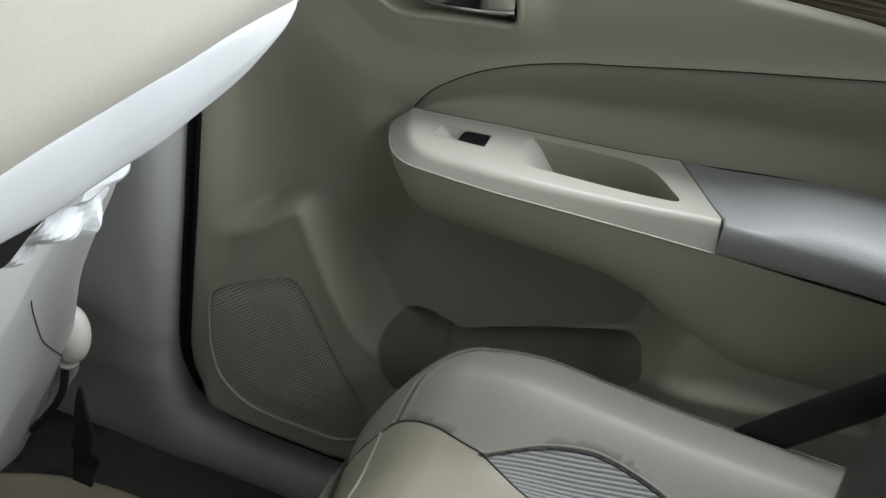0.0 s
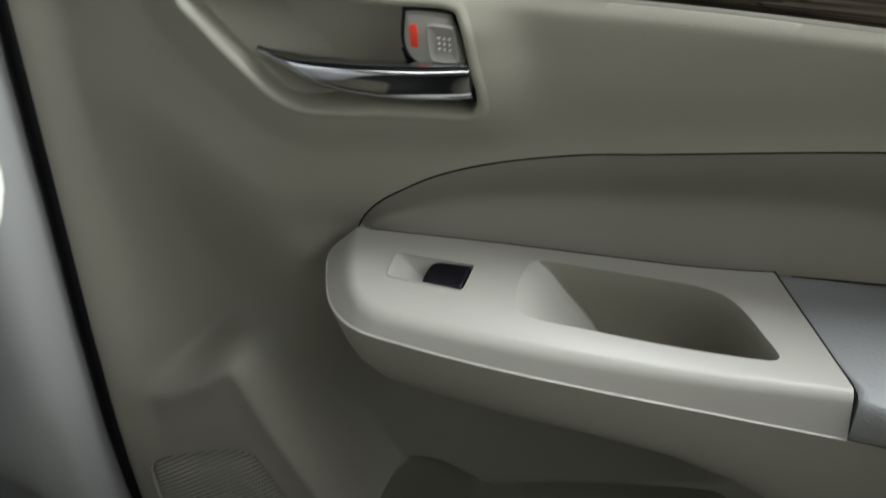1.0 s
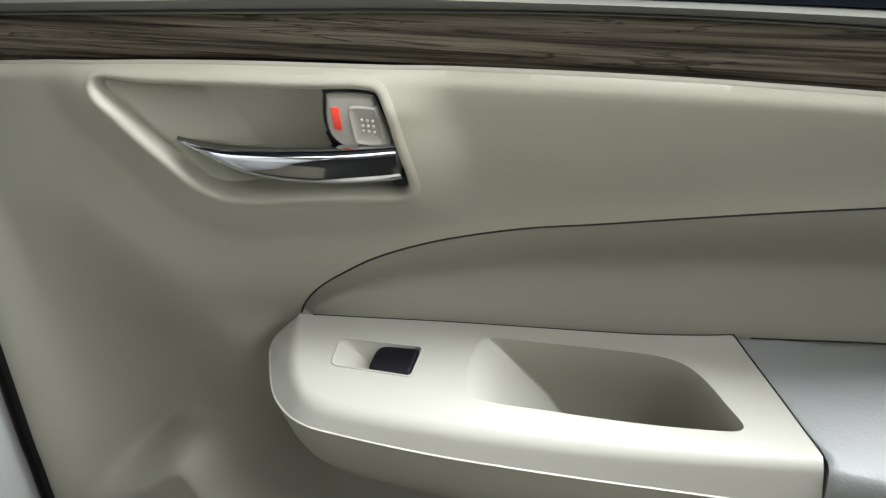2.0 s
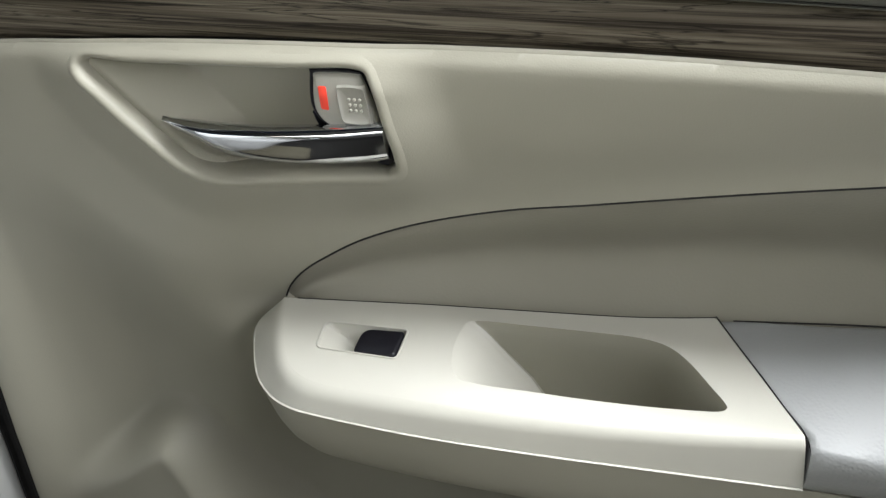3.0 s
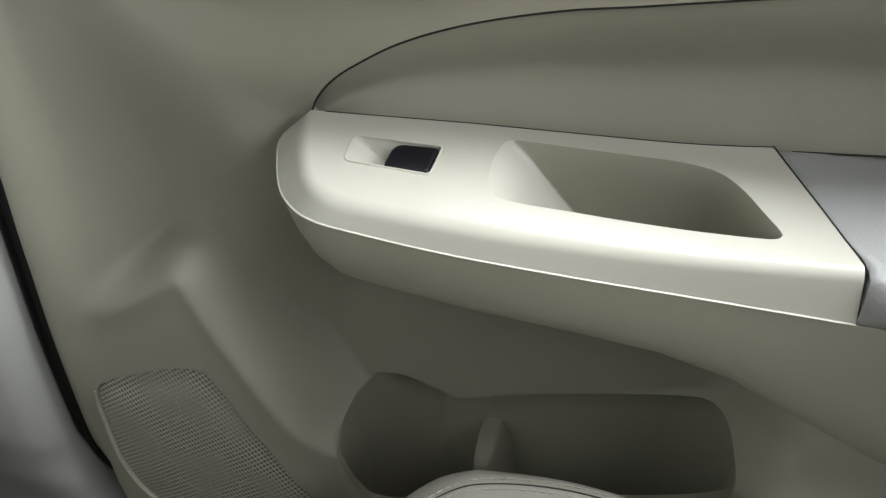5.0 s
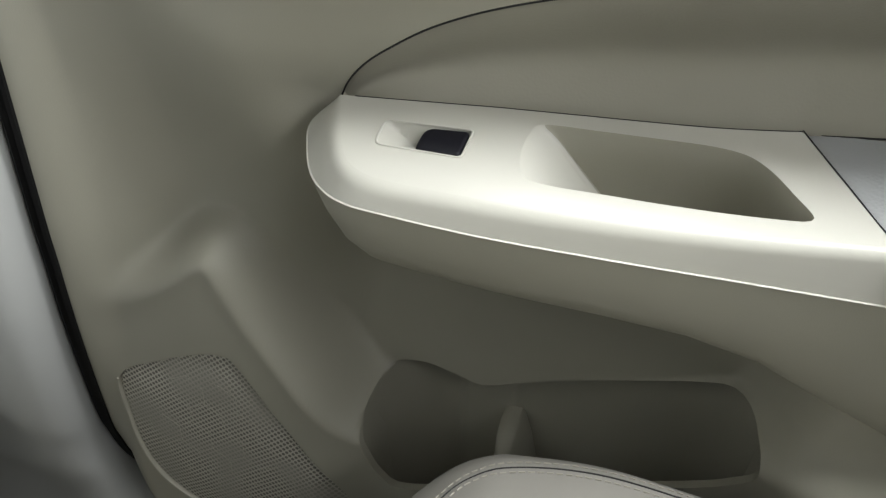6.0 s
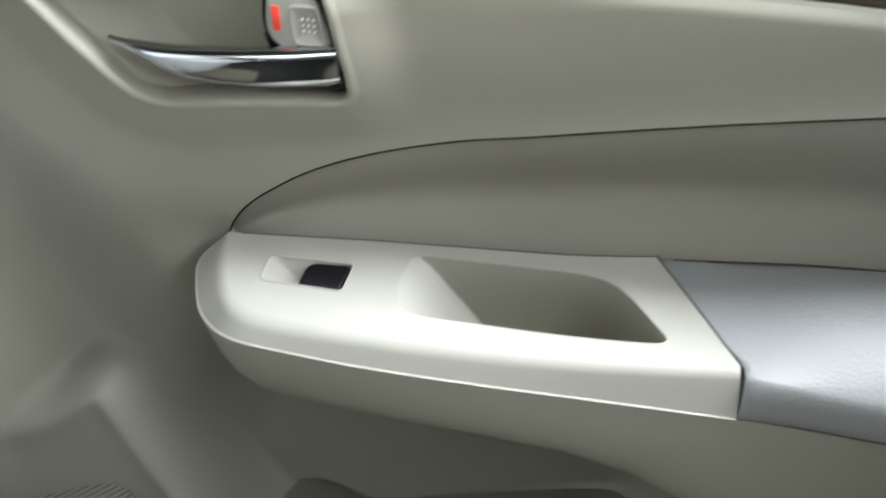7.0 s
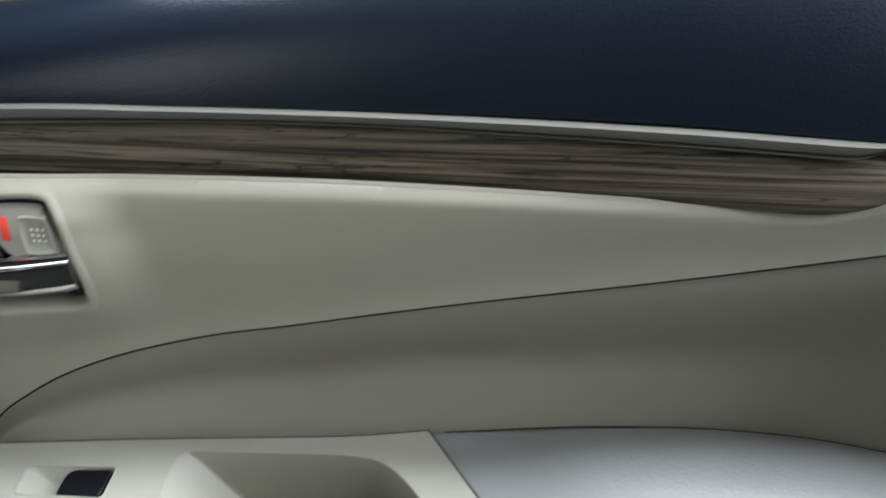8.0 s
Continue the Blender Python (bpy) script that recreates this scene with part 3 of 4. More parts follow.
# window switch: a rocker with a lifted front
def switch_knob():
    line = rounded([(-0.0122, 0.0146), (0.0113, 0.0160), (0.0110, -0.0006), (-0.0128, -0.0022)], (0.0065, 0.0022, 0.0022, 0.004), 8)
    mid = line.mean(0)
    rows = []
    for inset, lift in [(0.0, -0.006), (0.0, -0.0004), (0.0004, 0.0005), (0.0010, 0.0010), (0.0018, 0.0012)]:
        p = mid + (line - mid) * (1 - inset / 0.011)
        dish = 0.0008 * np.cos((p[:, 0] + 0.0012) / 0.013 * math.pi * 0.5) if lift > 0 else 0
        rows.append(np.column_stack([p, arm_top(p[:, 0], p[:, 1]) + lift - dish]))
    return loft("window_switch", BLACK, rows, car_door, "black window switch", True, True)


switch_knob()

# ---- padded armrest rest ----
PROFILE = [(0.0600, -0.012), (0.0585, -0.002), (0.054, 0.002), (0.044, 0.0035), (0.030, 0.0025), (0.016, -0.0015), (0.004, -0.0075), (-0.006, -0.0155), (-0.0115, -0.026), (-0.0125, -0.037), (-0.0095, -0.048), (-0.002, -0.056), (0.015, -0.061), (0.05, -0.064)]
prof = spline(PROFILE, 4)
rows = []
for k, u in enumerate(np.concatenate([[0, 0.002, 0.006, 0.012], np.linspace(0.02, 1, 60)])):
    row = []
    for y, dz in prof:
        yy = np.clip(y, -0.0115, 0.058)
        xl = np.interp(yy, [-0.0115, -0.006, 0.057], [0.2172, 0.2160, 0.1684])
        x = xl + (0.62 - xl) * u
        crown = float(smooth_at(x, [(0.16, 0.6205), (0.2, 0.6255), (0.242, 0.6305), (0.285, 0.6335), (0.314, 0.6345), (0.342, 0.634), (0.371, 0.632), (0.405, 0.627), (0.5, 0.610), (0.63, 0.60)]))
        blend = math.exp(-((x - xl) / 0.055) ** 2)
        z = crown + dz
        z += (min(z, float(arm_top(xl, yy)) + 0.0012) - z) * blend
        roll = 0.0016 * (1 - min(1, (x - xl) / 0.005)) ** 2
        out = 0.010 * step(0.0, 0.12, x - xl) * step(-0.005, -0.03, dz)
        row.append((x, y - out + roll * (1 if y < 0 else 0), z - roll))
    if k == 0:
        rows.append([(x * 0.3 + 0.2 * 0.7 + 0.003, y * 0.3 + 0.02 * 0.7, z * 0.3 + 0.585 * 0.7) for x, y, z in row])
        rows.append([(x + 0.0002, min(y + 0.003, 0.056), z - 0.004) for x, y, z in row])
    rows.append(row)
loft("armrest_pad", PAD, rows, car_door, "grey vinyl armrest pad")

# the end of the pull section, closing the joint towards the pad
end = [(0.169, 0.057), (0.19, 0.0285), (0.2145, -0.0038)]
rows = [[(x + 0.0004, y, float(arm_top(x, y)) - 0.0008 - d) for x, y in end] for d in (0.0, 0.03)]
loft("joint_gap", RUBBER, rows, car_door, "dark joint")
line = [(x + 0.0007, y, float(arm_top(x, y)) + 0.0002) for x, y in ((0.1685, 0.0575), (0.181, 0.0405), (0.193, 0.0245), (0.205, 0.008), (0.213, -0.0025))] + [(0.2178, -0.0075, 0.598), (0.2192, -0.0088, 0.588), (0.2198, -0.0086, 0.580)]
tube("joint_line", RUBBER, spline(line, 6), 0.00035, car_door, "dark joint line")
gap_x = np.linspace(0.178, 0.44, 40)
gap_z = smooth_at(gap_x, [(0.16, 0.6205), (0.2, 0.6255), (0.242, 0.6305), (0.285, 0.6335), (0.314, 0.6345), (0.342, 0.634), (0.371, 0.632), (0.405, 0.627), (0.5, 0.610)])
tube("pad_gap", RUBBER, np.stack([gap_x, np.full(40, 0.0580), gap_z + 0.0001], -1), 0.0005, car_door, "dark gap behind the pad")
tube("armrest_gap", RUBBER, np.column_stack([back[2:], arm_top(back[2:, 0], back[2:, 1]) + 0.0001]), 0.0003, car_door, "dark gap behind the armrest")
rim3 = np.stack([switch_line[:, 0], switch_line[:, 1], arm_top(switch_line[:, 0], switch_line[:, 1]) - 0.0001], -1)
tube("switch_rim", BEIGE_SMOOTH, np.vstack([rim3, rim3[:1]]), 0.0007, car_door)


# ---- inside door handle ----
def handle_bowl(x, z):
    P = np.stack([x, z], -1)
    a, b = np.array([-0.141, 0.760]), np.array([-0.088, 0.711])
    u = (b - a) / np.linalg.norm(b - a)
    ramp = (P - a) @ np.array([-u[1], u[0]])
    y = 0.003 + 0.022 * np.clip(ramp / 0.0225, 0, 1)
    return np.stack([x, y - 0.001, z], -1)


bowl_line = handle_line + (handle_line - handle_line.mean(0)) * 0.02
handle = sheet("door_handle", BEIGE, handle_bowl, ((-0.15, 0.025), (0.70, 0.77)), bowl_line, (), 0.001, (0, 0.003, 0), car_door, "recessed handle cup")

rows = []
for o, h in ((0.0095, 0.0006), (0.0078, 0.0), (0.0064, -0.0004), (0.0052, -0.0006), (0.0042, -0.0005), (0.0032, 0.0), (0.0023, 0.0010), (0.0015, 0.0025), (0.0008, 0.0048), (0.0004, 0.009), (0.0002, 0.030)):
    q = handle_line + HN * o
    rows.append(np.stack([q[:, 0], panel_depth(q[:, 0], q[:, 1]) + h, q[:, 1]], -1))
loft("bezel", BEIGE, rows, handle, "raised beige bezel", True)
xs = np.concatenate([np.linspace(-0.1005, -0.094, 6), np.linspace(-0.092, 0.0155, 40)])
zt = smooth_at(xs, [(-0.101, 0.7352), (-0.094, 0.7345), (-0.075, 0.7338), (-0.05, 0.7352), (-0.032, 0.7366), (-0.006, 0.7388), (0.017, 0.7415)])
zb = smooth_at(xs, [(-0.101, 0.7335), (-0.096, 0.7305), (-0.085, 0.7252), (-0.071, 0.7195), (-0.052, 0.7172), (-0.022, 0.718), (0.006, 0.7205), (0.017, 0.7225)])
yf = smooth_at(xs, [(-0.101, -0.006), (-0.08, -0.0105), (-0.05, -0.0125), (-0.02, -0.012), (0.017, -0.0075)])
rows = []
for x, t, b, y in zip(xs, zt, zb, yf):
    h = t - b
    ring = [(x, y + 0.013, t - 0.15 * h), (x, y + 0.011, t - 0.01 * h), (x, y + 0.0065, t + 0.0010), (x, y + 0.0038, t + 0.0007), (x, y + 0.0016, t - 0.03 * h), (x, y + 0.0005, t - 0.08 * h), (x, y, t - 0.14 * h),
            (x, y + 0.0004, t - 0.28 * h), (x, y + 0.0014, t - 0.46 * h), (x, y + 0.0028, t - 0.65 * h), (x, y + 0.0046, t - 0.82 * h), (x, y + 0.0064, b + 0.07 * h), (x, y + 0.0086, b), (x, y + 0.011, b + 0.05 * h), (x, y + 0.013, b + 0.3 * h)]
    slim = 0.35 + 0.65 * float(step(-0.101, -0.080, x))
    rows.append([(p, y + (q - y) * slim, r) for p, q, r in ring])
loft("lever", CHROME, rows, handle, "curved chrome lever", True, True)


def plate(name, mat, line, y0, y1, bevel, parent, label=""):
    """A small solid plate with a rounded front edge, in the door's plane."""
    c = line.mean(0)
    size = np.abs(line - c).max()
    rows = []
    for y, inset in ((y1, 0), (y0 + bevel, 0), (y0 + bevel * 0.35, bevel * 0.3), (y0, bevel)):
        q = c + (line - c) * (1 - inset / size)
        rows.append(np.stack([q[:, 0], np.full(len(q), y), q[:, 1]], -1))
    return loft(name, mat, rows, parent, label, True, True)


LOCK = [(-0.0185, 0.760), (-0.0165, 0.7628), (0.0015, 0.7632), (0.0055, 0.7605), (0.0115, 0.744), (0.010, 0.7405), (0.002, 0.7385), (-0.008, 0.7372), (-0.0155, 0.7405), (-0.0192, 0.748)]
lock_line = spline(LOCK, 5, True)
lc = lock_line.mean(0)
plate("lock_housing", BLACK, lc + (lock_line - lc) * 1.13 + np.array([-0.0012, 0]), -0.0012, 0.024, 0.002, handle, "black lock surround")
cover = [(-0.0225, 0.7415), (-0.019, 0.7425), (0.0125, 0.7445), (0.0155, 0.735), (0.0172, 0.7235), (0.0145, 0.7190), (0.009, 0.7195), (-0.004, 0.725), (-0.018, 0.734)]
plate("lever_socket", BLACK, spline(cover, 5, True), 0.0005, 0.024, 0.002, handle, "black lever socket")
lock = plate("lock_knob", LOCK_PLASTIC, lock_line, -0.0042, 0.018, 0.0022, handle, "beige sliding lock knob")
square = [(-0.0052, 0.7550), (-0.0032, 0.7570), (0.0045, 0.7570), (0.0064, 0.7552), (0.0084, 0.7445), (0.0066, 0.7424), (-0.0014, 0.7421), (-0.0038, 0.7440)]
sq = spline(square, 4, True)
sq = sq.mean(0) + (sq - sq.mean(0)) * 1.2
rows = []
for y, k in ((-0.002, 1.06), (-0.0052, 1.0), (-0.0058, 0.93), (-0.0056, 0.86), (-0.0048, 0.76), (-0.0046, 0.02)):
    q = sq.mean(0) + (sq - sq.mean(0)) * k
    rows.append(np.stack([q[:, 0], np.full(len(q), y), q[:, 1]], -1))
loft("thumb_pad", LOCK_PLASTIC, rows, handle, "", True)
bm = bmesh.new()
for i in range(3):
    for j in range(3):
        bmesh.ops.create_icosphere(bm, subdivisions=2, radius=0.0008, matrix=Matrix.Translation((0.0022 + (i - 1) * 0.0026 - (j - 1) * 0.0002, -0.0051, 0.7497 + (j - 1) * 0.0026)))
part("grip_dots", bm, BEIGE_SMOOTH, handle)
plate("red_mark", RED, np.array([(-0.0158, 0.7568), (-0.0154, 0.7573), (-0.0122, 0.7574), (-0.0118, 0.7569), (-0.0112, 0.7466), (-0.0116, 0.7461), (-0.0144, 0.7463), (-0.0150, 0.7470)]), -0.0048, -0.002, 0.0004, handle, "red unlocked mark")


# ---- speaker grille ----
def grille_shape(x, z):
    P = np.stack([x, z], -1)
    d = np.maximum(0, -signed(speaker_line, P))
    return np.stack([x, panel_depth(x, z) + 0.0022 - 0.0026 * step(0.0, 0.03, d), z], -1)


grille = sheet("speaker_grille", GRILLE, grille_shape, ((-0.265, -0.05), (0.235, 0.43)), speaker_line + (speaker_line - speaker_line.mean(0)) * -0.006, (), 0.003, (0, 0.004, 0), car_door, "perforated beige speaker grille")
# faint raised honeycomb in the middle of the grille
bm = bmesh.new()
for i in range(-5, 6):
    for j in range(-6, 7):
        c = np.array([-0.163, 0.332]) + 0.0150 * np.array([(i + 0.5 * (j % 2)) * 1.732, j * 1.5])
        hexa = c + 0.0150 * np.array([(math.sin(k), math.cos(k)) for k in np.arange(6) * math.pi / 3])
        if signed(speaker_line, hexa).max() > -0.007:
            continue
        V = grille_shape(hexa[:, 0], hexa[:, 1])
        for k in range(6):
            if k > 2 and not signed(speaker_line, 2 * hexa[k:k + 1] - c).max() > -0.012:
                continue
            p, q = Vector(V[k]), Vector(V[(k + 1) % 6])
            m = Matrix.Translation((p + q) / 2 + Vector((0, 0.0001, 0))) @ (q - p).to_track_quat("Z", "Y").to_matrix().to_4x4()
            bmesh.ops.create_cone(bm, cap_ends=True, segments=5, radius1=0.00032, radius2=0.00032, depth=(q - p).length, matrix=m)
part("honeycomb", bm, BEIGE, grille, "faint raised honeycomb lines")
ring = speaker_line[62:112]
ring = ring + (ring - speaker_line.mean(0)) * 0.012
tube("grille_rim", BEIGE, np.stack([ring[:, 0], panel_depth(ring[:, 0], ring[:, 1]) - 0.0002, ring[:, 1]], -1), 0.0011, grille)


# ---- map pocket and cup holder under the armrest ----
y_rim = panel_depth(pocket_line[:, 0], pocket_line[:, 1])
under = step(0.0, 0.03, smooth_at(pocket_line[:, 0], [(-0.07, 0.375), (0.0, 0.375), (0.19, 0.437)]) - pocket_line[:, 1])
rows = []
for back_y, down in ((0.0, 0.0), (0.0025, 0.0004), (0.0045, 0.003), (0.005, 0.02), (0.006, 0.10), (0.02, 0.115), (0.12, 0.115)):
    up = 1 - under
    rows.append(np.stack([pocket_line[:, 0], y_rim + back_y * under + up * min(back_y * 1.4, 0.020), pocket_line[:, 1] - down * under + 0.001 * up * min(1, back_y / 0.005)], -1))
pocket = loft("map_pocket", BEIGE, rows, car_door, "deep map pocket with cup holder", True)


def pocket_back(x, z):
    """The round cup at the front, then the long bin with a rounded rear end."""
    k = np.clip((x + 0.0205) / 0.0475, -1, 1)
    cup = 0.038 + 0.058 * np.sqrt(np.maximum(0, 1 - k ** 2))
    e = np.clip((x - 0.145) / 0.047, 0, 1)
    long_bin = 0.030 + 0.068 * np.sqrt(np.maximum(0, 1 - e ** 2.4))
    y = np.where(x < 0.026, np.where(x > -0.01, np.maximum(cup, 0.097 * step(0.222, 0.234, z)), cup), long_bin)
    beyond = signed(pocket_line, np.stack([x, z], -1)) > -0.0005
    return np.stack([x, np.where(beyond, np.maximum(y, panel_depth(x, z) + 0.007), y), z], -1)


sheet("pocket_back", BEIGE, pocket_back, ((-0.075, 0.20), (0.20, 0.47)), np.array([(-0.072, 0.205), (0.198, 0.205), (0.198, 0.465), (-0.072, 0.465)]), (), 0.0025, (0, 0.003, 0), pocket)
# rib between the cup and the bin: its top slopes down to a blunt nose
rows = []
for y, top, w in ((0.104, 0.353, 0.0075), (0.084, 0.351, 0.0075), (0.074, 0.346, 0.0070), (0.067, 0.340, 0.0060), (0.064, 0.335, 0.0045), (0.063, 0.325, 0.004)):
    mid = 0.028
    rows.append([(mid - w - 0.012, y, 0.215), (mid - w, y, top - 0.012), (mid - w, y, top - 0.002), (mid - w * 0.6, y, top), (mid + w * 0.7, y, top + 0.0005), (mid + w, y, top - 0.002), (mid + w + 0.006, y, top - 0.02), (mid + w + 0.03, y, 0.215)])
loft("pocket_divider", BEIGE, rows, pocket, "", False, True)
block("pocket_floor", BEIGE, (-0.08, 0.0, 0.205), (0.205, 0.125, 0.215), 0.002, pocket)

# ---- car body round the door ----
path = spline(DOOR_EDGE + [(0.6, 0.194)], 10)
path = np.vstack([[(-0.262, 1.0), (-0.262, 0.9)], path])
PT = np.gradient(path, axis=0)
PT /= np.linalg.norm(PT, axis=1)[:, None]
PN = np.stack([PT[:, 1], -PT[:, 0]], -1)


def along_edge(profile):
    rows = []
    for o, y in profile:
        q = path + PN * o
        rows.append(np.stack([q[:, 0], y - 0.001 + smooth_at(path[:, 1], EDGE_Y), q[:, 1]], -1))
    return rows


SEAL = [(-0.0035, 0.006), (-0.0035, -0.0012), (-0.001, -0.002), (0.003, 0.003), (0.0075, 0.001), (0.0115, 0.003), (0.0138, 0.008), (0.0145, 0.022)]
seal = new("door_seal")
loft("seal_lip", SEAL_RUBBER, along_edge(SEAL[:4]), seal)
loft("seal_bulb", SEAL_RUBBER, along_edge(SEAL[3:]), seal)
tagged(seal, "black rubber weather seal round the door opening", "door seal")
TRIM = [(0.0135, 0.020), (0.0140, 0.003), (0.0160, -0.011), (0.0205, -0.0215), (0.030, -0.028), (0.044, -0.031), (0.062, -0.0305), (0.085, -0.028), (0.105, -0.0265), (0.14, -0.026), (0.20, -0.03), (0.30, -0.04)]
pillar = loft("pillar_trim", PILLAR, along_edge(TRIM))
tagged(pillar, "grey beige moulded pillar and sill trim", "pillar trim", kind="structure")

# ---- floor, and unseen walls and roof that close the cabin ----
def floor_shape(x, y):
    lump = np.array([noise.noise(Vector((a * 9, b * 9, 0.3))) for a, b in zip(x, y)])
    return np.stack([x, y, 0.112 + 0.006 * lump + 0.03 * step(-0.06, 0.0, y)], -1)


floor = sheet("floor", CARPET, floor_shape, ((-1.3, 0.9), (-1.35, 0.02)), np.array([(-1.29, -1.34), (0.89, -1.34), (0.89, 0.012), (-1.29, 0.012)]), (), 0.025, (0, 0, -0.02))
tagged(floor, "dark grey carpeted car floor", "floor", kind="structure")
for name, lo, hi in (("wall_left", (-1.3, -1.40, 0.08), (0.9, -1.36, 0.84)), ("wall_front", (-1.34, -1.40, 0.08), (-1.30, 0.12, 0.80)), ("wall_rear", (0.92, -1.40, 0.08), (0.96, 0.12, 0.92)), ("wall_right", (-1.3, 0.165, 0.08), (0.9, 0.19, 0.86))):
    tagged(block(name, HEADLINER, lo, hi, 0.006), "plain grey trim wall of the cabin", "wall", kind="structure")
roof = block("ceiling", HEADLINER, (-0.75, -1.27, 1.34), (0.50, -0.11, 1.37), 0.01)
tagged(roof, "grey cloth headliner of the car roof", "ceiling", kind="structure")
bm = bmesh.new()
bmesh.ops.create_grid(bm, x_segments=40, y_segments=40, size=400)
ground = part("ground", bm, GROUND)
ground.location = (0, 0, -0.25)
tagged(ground, "grey yard ground outside the car", "ground", kind="structure")

MAT = material("olive_rubber_mat", (0.16, 0.145, 0.10), 0.7, 0.15, 400, 0.4, 0.001, 30)
MATLINE = spline([(-0.60, -0.16), (-0.50, -0.112), (-0.441, -0.088), (-0.383, -0.060), (-0.33, -0.049), (-0.27, -0.05), (-0.235, -0.08), (-0.23, -0.25), (-0.25, -0.42), (-0.40, -0.45), (-0.60, -0.45)], 6, True)


def mat_shape(x, y):
    d = np.maximum(0, -signed(MATLINE, np.stack([x, y], -1)))
    return np.stack([x, y, 0.1235 + 0.004 * step(0.0, 0.004, d) - 0.003 * step(0.012, 0.016, d)], -1)


tagged(sheet("floor_mat", MAT, mat_shape, ((-0.61, -0.22), (-0.46, -0.04)), MATLINE, (), 0.004, (0, 0, -0.012)), "olive rubber floor mat with a raised rim on the carpet", "floor mat")

# ---- rear seat ----
rear_seat = tagged(new("rear_bench"), "beige leather rear bench with a grey striped mesh insert", "car seat")
CUSHION = np.array(spline([(-0.033, -0.16), (-0.033, -0.09), (-0.022, -0.040), (0.016, -0.017), (0.08, -0.012), (0.25, -0.012), (0.46, -0.012), (0.50, -0.05), (0.50, -0.6), (0.50, -1.25), (0.45, -1.30), (0.05, -1.30), (-0.015, -1.25), (-0.022, -0.8), (-0.026, -0.40), (-0.030, -0.24)], 8, True))


def cushion_top(x, y):
    P = np.stack([x, y], -1)
    d = np.maximum(0, -signed(CUSHION, P))
    r = 0.022
    k = np.clip(1 - d / r, 0, 1)
    drop = r * (1 - np.sqrt(np.maximum(0, 1 - k ** 2)))
    nose = smooth_at(x, [(-0.045, 0.330), (-0.033, 0.357), (-0.018, 0.380), (0.0, 0.407), (0.022, 0.432), (0.042, 0.446), (0.06, 0.452), (0.11, 0.459), (0.18, 0.454), (0.27, 0.449), (0.52, 0.444)])
    crown = nose - 0.004 + 0.22 * np.clip(-y - 0.06, -0.05, 0.03) - 0.052 * step(-0.075, -0.165, y) + 0.003 * np.sin(y * 9)
    return np.stack([x, y, crown - drop], -1)


BOLSTER = [(0.0, -0.118), (0.012, -0.118), (0.05, -0.130), (0.088, -0.1405), (0.10, -0.1385), (0.13, -0.126), (0.155, -0.119), (0.18, -0.116), (0.22, -0.121), (0.26, -0.132), (0.36, -0.157), (0.52, -0.165)]
bol = spline(BOLSTER, 8)
SEAMC = [(0.088, -0.1405), (0.12, -0.156), (0.155, -0.173), (0.22, -0.22), (0.28, -0.30), (0.30, -0.40), (0.30, -1.32)]
sea = spline(SEAMC, 8)


def clip_in(line):
    """Keep the outline of a panel inside the cushion's."""
    out = line.copy()
    d, spot, inside = near(CUSHION, out)
    out[~inside] = spot[~inside]
    return out


def seat_panel(name, mat, poly, label):
    line = clip_in(np.array(poly))
    return sheet(name, mat, cushion_top, ((-0.045, 0.51), (-1.31, -0.005)), line, (), 0.005, (0, 0, -0.02), rear_seat, label)


whole_side = [(-0.06, -0.118)] + [tuple(p) for p in bol[8:]] + [(0.55, -0.165), (0.55, 0.0), (-0.06, 0.0)]
# dense copies of the long straight pieces so that they hug the cushion's edge
def dense(poly, n=40):
    P = np.array(poly + poly[:1], float)
    return np.vstack([P[i] + (P[i + 1] - P[i]) * np.linspace(0, 1, n, endpoint=False)[:, None] for i in range(len(P) - 1)])


seat_panel("bolster", SEAT_GREY, dense(whole_side, 12), "smooth grey-beige side bolster")
seat_panel("front_panel", SEAT, dense([(-0.06, -0.118)] + [tuple(p) for p in bol[8:25]] + [tuple(p) for p in sea[1:]] + [(-0.06, -1.32)], 10), "plain beige leather front panel")
seat_panel("mesh_insert", MESH, dense([tuple(p) for p in bol[24:]] + [(0.55, -1.32)] + [tuple(p) for p in sea[:0:-1]], 10), "grey striped mesh insert")


def on_seat(line, lift, name, mat, r, label=""):
    q = clip_in(line)
    v = cushion_top(q[:, 0], q[:, 1])
    v[:, 2] += lift
    return tube(name, mat, v, r, rear_seat, label, 6)


on_seat(bol[24:], 0.0006, "piping", SEAT_GREY, 0.0013, "thin grey piping")
on_seat(bol[24:] + np.array([0, -0.0022]), 0.0, "piping_seam", RUBBER, 0.0007)
on_seat(np.vstack([[(-0.028, -0.118), (-0.0155, -0.118)], bol[2:25]]), 0.0, "front_seam", RUBBER, 0.0008)
on_seat(sea, 0.0, "middle_seam", RUBBER, 0.0008)
front_edge = np.array([(-0.0015 - 0.002 * math.sin(t * 9), -0.118 - t * 0.5) for t in np.linspace(0, 1, 40)])
on_seat(front_edge, 0.0006, "edge_piping", SEAT_GREY, 0.0014)
OVER = [(0.011, -0.118), (0.015, -0.095), (0.022, -0.070), (0.034, -0.050), (0.060, -0.038), (0.10, -0.033), (0.16, -0.0315), (0.25, -0.0315), (0.42, -0.0315)]
over = spline(OVER, 10)
on_seat(over, -0.0002, "bolster_seam", RUBBER, 0.0007)
side = np.gradient(over, axis=0)
side = np.stack([-side[:, 1], side[:, 0]], -1) / np.linalg.norm(side, axis=1)[:, None]
